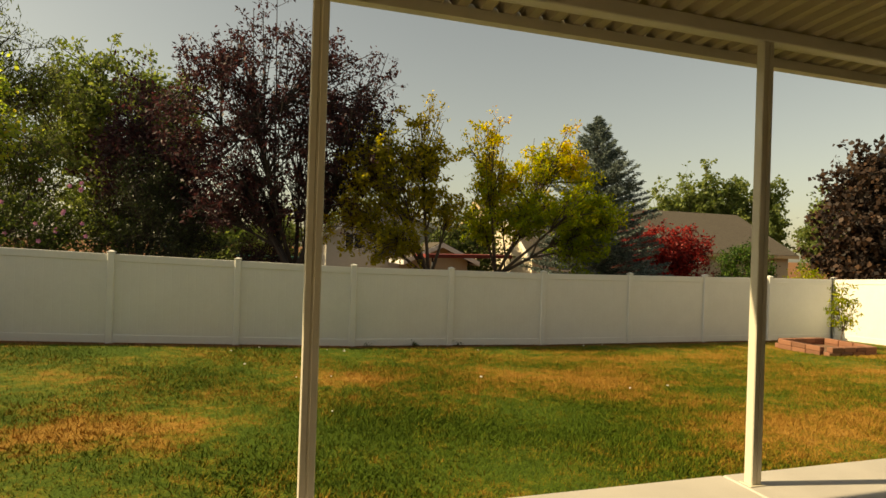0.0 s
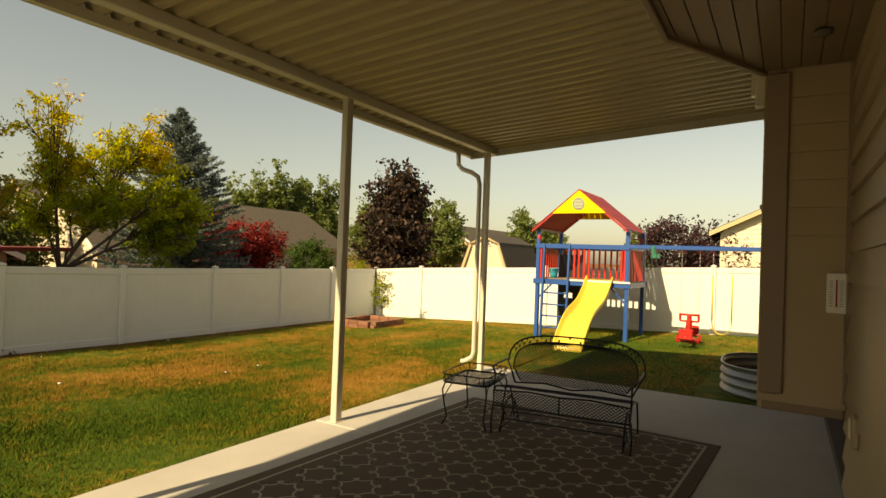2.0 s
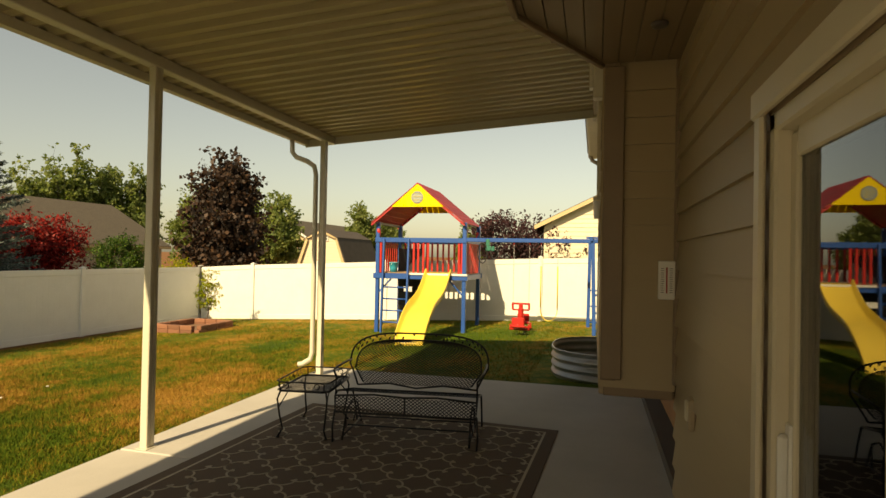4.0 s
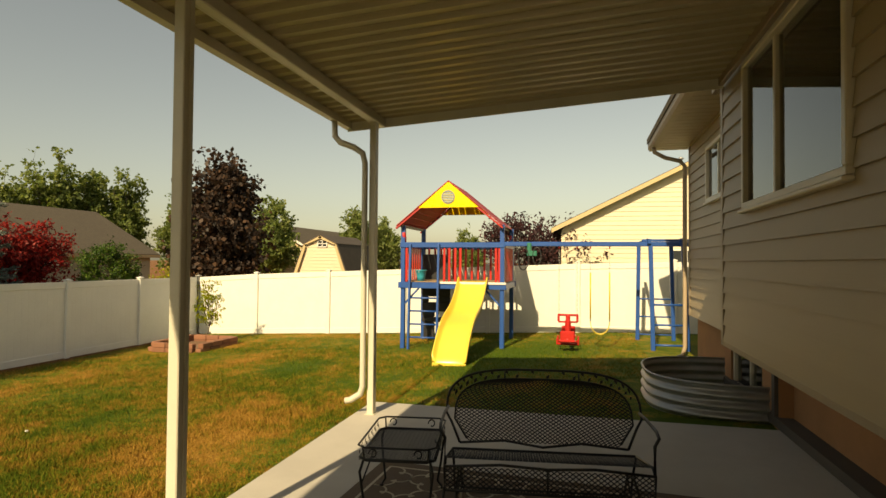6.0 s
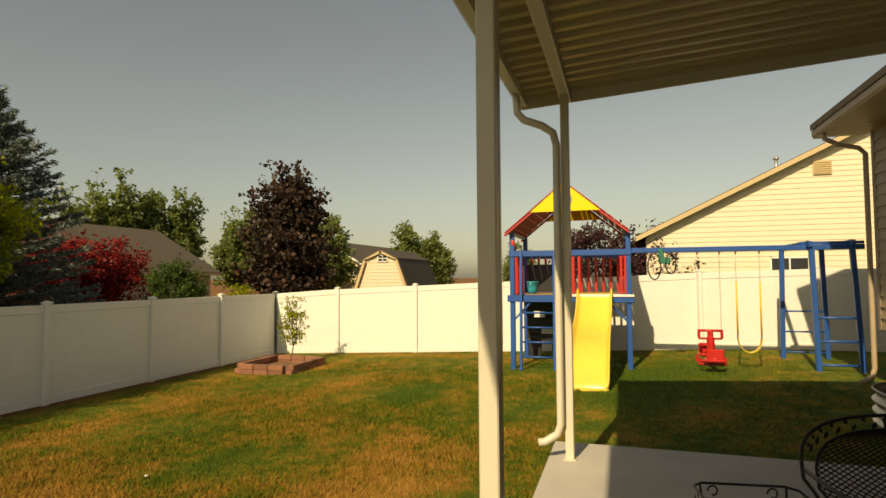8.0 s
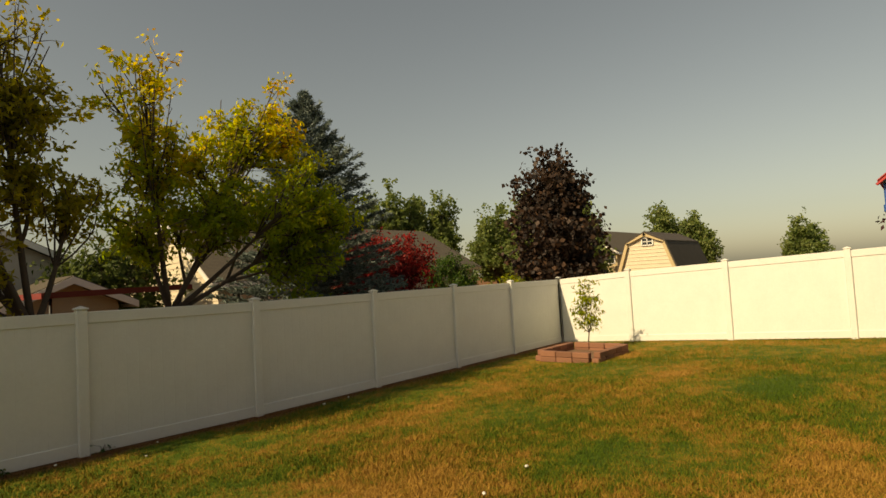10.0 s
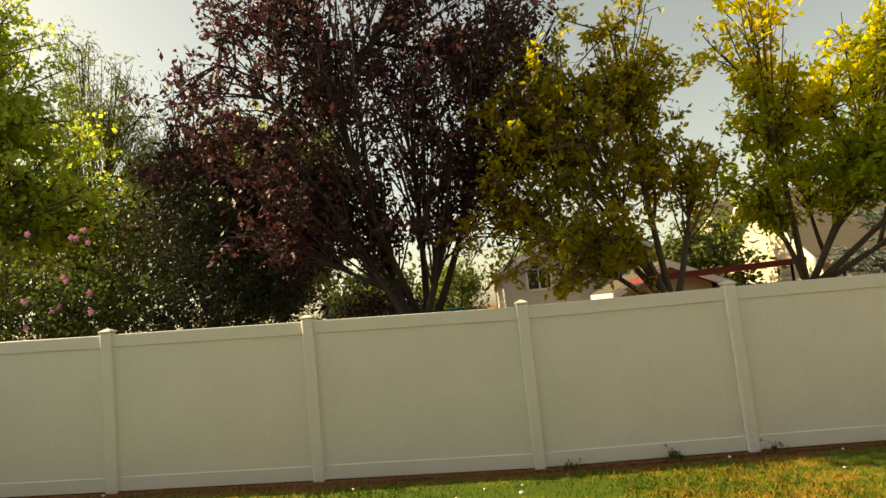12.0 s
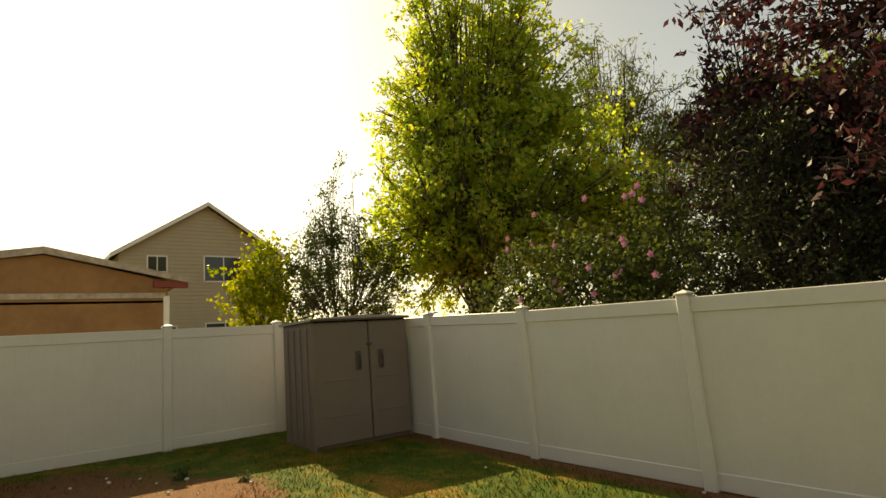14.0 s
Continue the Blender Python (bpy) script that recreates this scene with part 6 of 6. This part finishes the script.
M_DARKGLASS = plain("dark_window_pane", (0.035, 0.04, 0.045), 0.08, vary=0.1, bump=0.0)
M_NSIDE = plain("pale_tan_siding", (0.66, 0.57, 0.42), 0.6, vary=0.05, grain=20)
M_CSIDE = plain("tan_siding", (0.50, 0.38, 0.21), 0.6, vary=0.05, grain=20)
M_GSIDE = plain("beige_grey_siding", (0.42, 0.36, 0.25), 0.6, vary=0.05, grain=20)
M_WSIDE = plain("pale_grey_siding", (0.55, 0.52, 0.45), 0.6, vary=0.05, grain=20)
M_OCHRE = plain("peeling_ochre_board", (0.26, 0.13, 0.055), 0.85, vary=0.3, grain=5, patch=1.2, bump=0.6, tone=(0.40, 0.26, 0.13))
M_REDTRIM = plain("red_painted_trim", (0.22, 0.035, 0.03), 0.6)
M_PEEL = plain("peeling_pale_trim", (0.42, 0.36, 0.30), 0.8, vary=0.4, grain=12, patch=5, bump=0.6, tone=(0.18, 0.08, 0.06))

gable_house("neighbour_house", "large pale tan house gable behind the playset", 26.8, 42.0, -13.5, 2.4, -0.4, 3.3, 7.2, "x", M_NSIDE, M_ROOF, [("w", -2.75, 1.9, 1.3, 0.9), ("w", -6.5, 1.9, 1.3, 1.0)], M_CSIDE)


def roof_bits():
    v = thing("roof_vent_pipe", "grey metal vent pipe on the neighbouring roof", "vent pipe")
    part("pipe", Geo().tube([(28.2, -2.75, 5.6), (28.2, -2.75, 6.45)], 0.06, 10).lathe((28.2, -2.75, 6.4), [(0.06, 0), (0.12, 0.03), (0.12, 0.08), (0.03, 0.13)], 12), M_GALV, v)
    g = thing("gable_vent", "tan louvred vent on the gable wall", "vent")
    part("vent_frame", Geo().box((26.74, -3.95, 5.75), (0.05, 0.62, 0.55), 0.01), M_CSIDE, g)
    for i in range(6):
        part("slat", Geo().box((26.70, -3.95, 5.55 + i * 0.08), (0.03, 0.54, 0.05), 0.005), M_CSIDE, g)


roof_bits()
gable_house("neighbour_house", "tan gabled house with white trim beyond the fence", 46.0, 62.0, 24.4, 31.2, -0.4, 2.8, 4.75, "x", M_CSIDE, M_ROOF, [("w", 25.2, 2.3, 1.2, 0.8), ("w", 28.0, 3.4, 0.6, 0.5)], M_WHITE)
gable_house("neighbour_house", "long brown-roofed house behind the red maple", 12.5, 31.0, 27.5, 36.5, -0.5, 2.1, 4.6, "x", M_GSIDE, M_ROOF, [("s", 16.0, 1.6, 1.6, 1.0), ("s", 20.0, 1.6, 1.4, 1.0)], M_CSIDE)
gable_house("neighbour_house", "tan house with brown roof behind the ash trees", 11.4, 19.5, 22.6, 28.5, -0.5, 1.8, 3.9, "x", M_NSIDE, M_ROOF, [("s", 13.2, 1.35, 1.2, 0.7), ("s", 12.0, 1.35, 0.35, 0.9)], M_WHITE)
gable_house("neighbour_house", "pale grey gabled house behind the plum tree", 3.0, 8.6, 26.0, 33.0, -0.5, 2.3, 3.7, "y", M_WSIDE, M_ROOF, [("s", 4.2, 2.0, 0.8, 0.7)], M_WHITE)
gable_house("garden_hut", "small pale gabled hut with dark roof beyond the fence", 6.1, 8.5, 22.8, 25.0, -0.5, 1.3, 1.85, "y", M_GSIDE, M_ROOF, [], M_WHITE)
gable_house("neighbour_house", "two-storey beige house with gable and sliding windows", -43.0, -30.2, 13.0, 21.2, -0.3, 6.8, 9.45, "x", M_GSIDE, M_ROOF, [("E", 17.95, 6.1, 2.0, 1.35), ("E", 14.7, 6.3, 0.9, 0.8), ("E", 18.0, 2.75, 2.0, 1.0), ("E", 14.9, 2.75, 1.4, 0.8)], M_WHITE)


def ochre_shed():
    h = thing("garden_outbuilding", "low ochre outbuilding with peeling painted eaves", "outbuilding", at=(0, 1.0, 0.08))
    x = -13.2
    part("wall", Geo().box((x - 2.5, 6.4, 1.1), (5.0, 7.6, 2.9)).prism([(10.2, 2.5), (2.6, 2.5), (2.6, 2.62), (7.9, 3.5), (10.2, 2.98)], "x", x - 5, x), M_OCHRE, h)
    for s in (1, -1):
        ye = 7.9 + s * 2.75 if s > 0 else 2.2
        part("roof", Geo().prism([(7.9, 3.58), (ye, 2.98 if s > 0 else 2.6), (ye, 3.05 if s > 0 else 2.67), (7.9, 3.65)], "x", x - 5.4, x + 0.14), M_PEEL, h)
        part("bargeboard", Geo().prism([(7.9, 3.50), (ye, 2.92 if s > 0 else 2.5), (ye, 3.04 if s > 0 else 2.66), (7.9, 3.64)], "x", x + 0.14, x + 0.17), M_PEEL, h)
    part("soffit_trim", Geo().prism([(10.6, 2.82), (9.9, 2.84), (9.9, 2.98), (10.6, 2.94)], "x", x, x + 0.13), M_REDTRIM, h)
    part("corner_board", Geo().box((x + 0.02, 10.17, 1.2), (0.05, 0.12, 2.9), 0.005), M_WHITE, h)
    part("trim_board", Geo().box((x + 0.02, 6.4, 2.66), (0.04, 7.5, 0.12), 0.005), M_PEEL, h)


ochre_shed()


def barn():
    b = thing("barn_shed", "tan gambrel-roofed barn shed with small four-pane window", "shed")
    yc, x0, x1 = 17.05, 33.2, 38.5
    half, z0 = 1.62, -0.4
    prof = [(half, z0), (half, 1.05), (1.02, 2.72), (0.0, 3.22), (-1.02, 2.72), (-half, 1.05), (-half, z0)]
    part("wall", Geo().prism([(yc + u, z) for u, z in prof], "x", x0, x1), M_NSIDE, b)
    for s in (1, -1):
        for (u0, za), (u1, zb) in (((half + 0.12, 0.95), (1.08, 2.78)), ((1.08, 2.78), (0, 3.32))):
            part("roof", Geo().prism([(yc + s * u0, za), (yc + s * u1, zb), (yc + s * (u1 + 0.02), zb + 0.07), (yc + s * (u0 + 0.06), za + 0.04)], "x", x0 - 0.15, x1 + 0.15), M_DARKROOF, b)
            part("bargeboard", Geo().prism([(yc + s * u0, za - 0.02), (yc + s * u1, zb - 0.02), (yc + s * (u1 - 0.12), zb - 0.14), (yc + s * (u0 - 0.2), za)], "x", x0 - 0.2, x0 - 0.13), M_CSIDE, b)
    for i in range(12):
        z = 0.6 + i * 0.2
        hw = half if z < 1.05 else (half - (z - 1.05) * 0.36 if z < 2.72 else 0.9)
        part("lap", Geo().box((x0 - 0.012, yc, z), (0.024, 2 * hw - 0.1, 0.03)), M_NSIDE, b)
    w = part("window", Geo().box((x0 - 0.05, yc - 0.1, 2.62), (0.05, 0.62, 0.06)).box((x0 - 0.05, yc - 0.1, 3.02), (0.05, 0.62, 0.05)).box((x0 - 0.05, yc - 0.4, 2.82), (0.05, 0.06, 0.44)).box((x0 - 0.05, yc + 0.2, 2.82), (0.05, 0.06, 0.44)).box((x0 - 0.05, yc - 0.1, 2.82), (0.05, 0.04, 0.4)).box((x0 - 0.05, yc - 0.1, 2.82), (0.05, 0.56, 0.04)), M_WHITE, b)
    part("pane", Geo().box((x0 - 0.03, yc - 0.1, 2.82), (0.02, 0.56, 0.38)), M_DARKGLASS, w)


M_DARKROOF = plain("dark_brown_roofing", (0.07, 0.055, 0.045), 0.9, vary=0.2, grain=30, bump=0.5)
barn()


def teal_playhouse():
    t = thing("teal_playhouse", "small playhouse with teal green roof beyond the fence", "playhouse")
    x, y = -3.6, 31.0
    part("wall", Geo().box((x, y, 0.4), (1.3, 1.3, 2.2)), M_BARK, t)
    part("roof", Geo().prism([(x - 0.85, 1.45), (x + 0.85, 1.45), (x + 0.75, 2.3), (x - 0.45, 2.3)], "y", y - 0.8, y + 0.8), M_TEALROOF, t)
    p = thing("green_picnic_table", "dark green picnic table beyond the fence", "table")
    part("tabletop", Geo().box((0.6, 21.0, 1.30), (2.2, 0.8, 0.06), 0.01), M_GREENP, p)
    for dx in (-0.8, 0.8):
        part("leg", Geo().box((0.6 + dx, 21.0, 0.45), (0.08, 0.7, 1.7)), M_GREENP, p)
    c = thing("canopy_frame", "dark red canopy edge beyond the fence", "canopy")
    part("canopy", Geo().prism([(5.6, 1.45), (8.6, 1.5), (8.6, 1.62), (5.6, 1.57)], "y", 18.4, 20.2), M_REDTRIM, c)
    for xx in (5.8, 8.4):
        part("pole", Geo().tube([(xx, 18.6, -0.5), (xx, 18.6, 1.5)], 0.03, 8), M_BLACK, c)


M_TEALROOF = plain("teal_roof", (0.012, 0.10, 0.10), 0.6)
teal_playhouse()
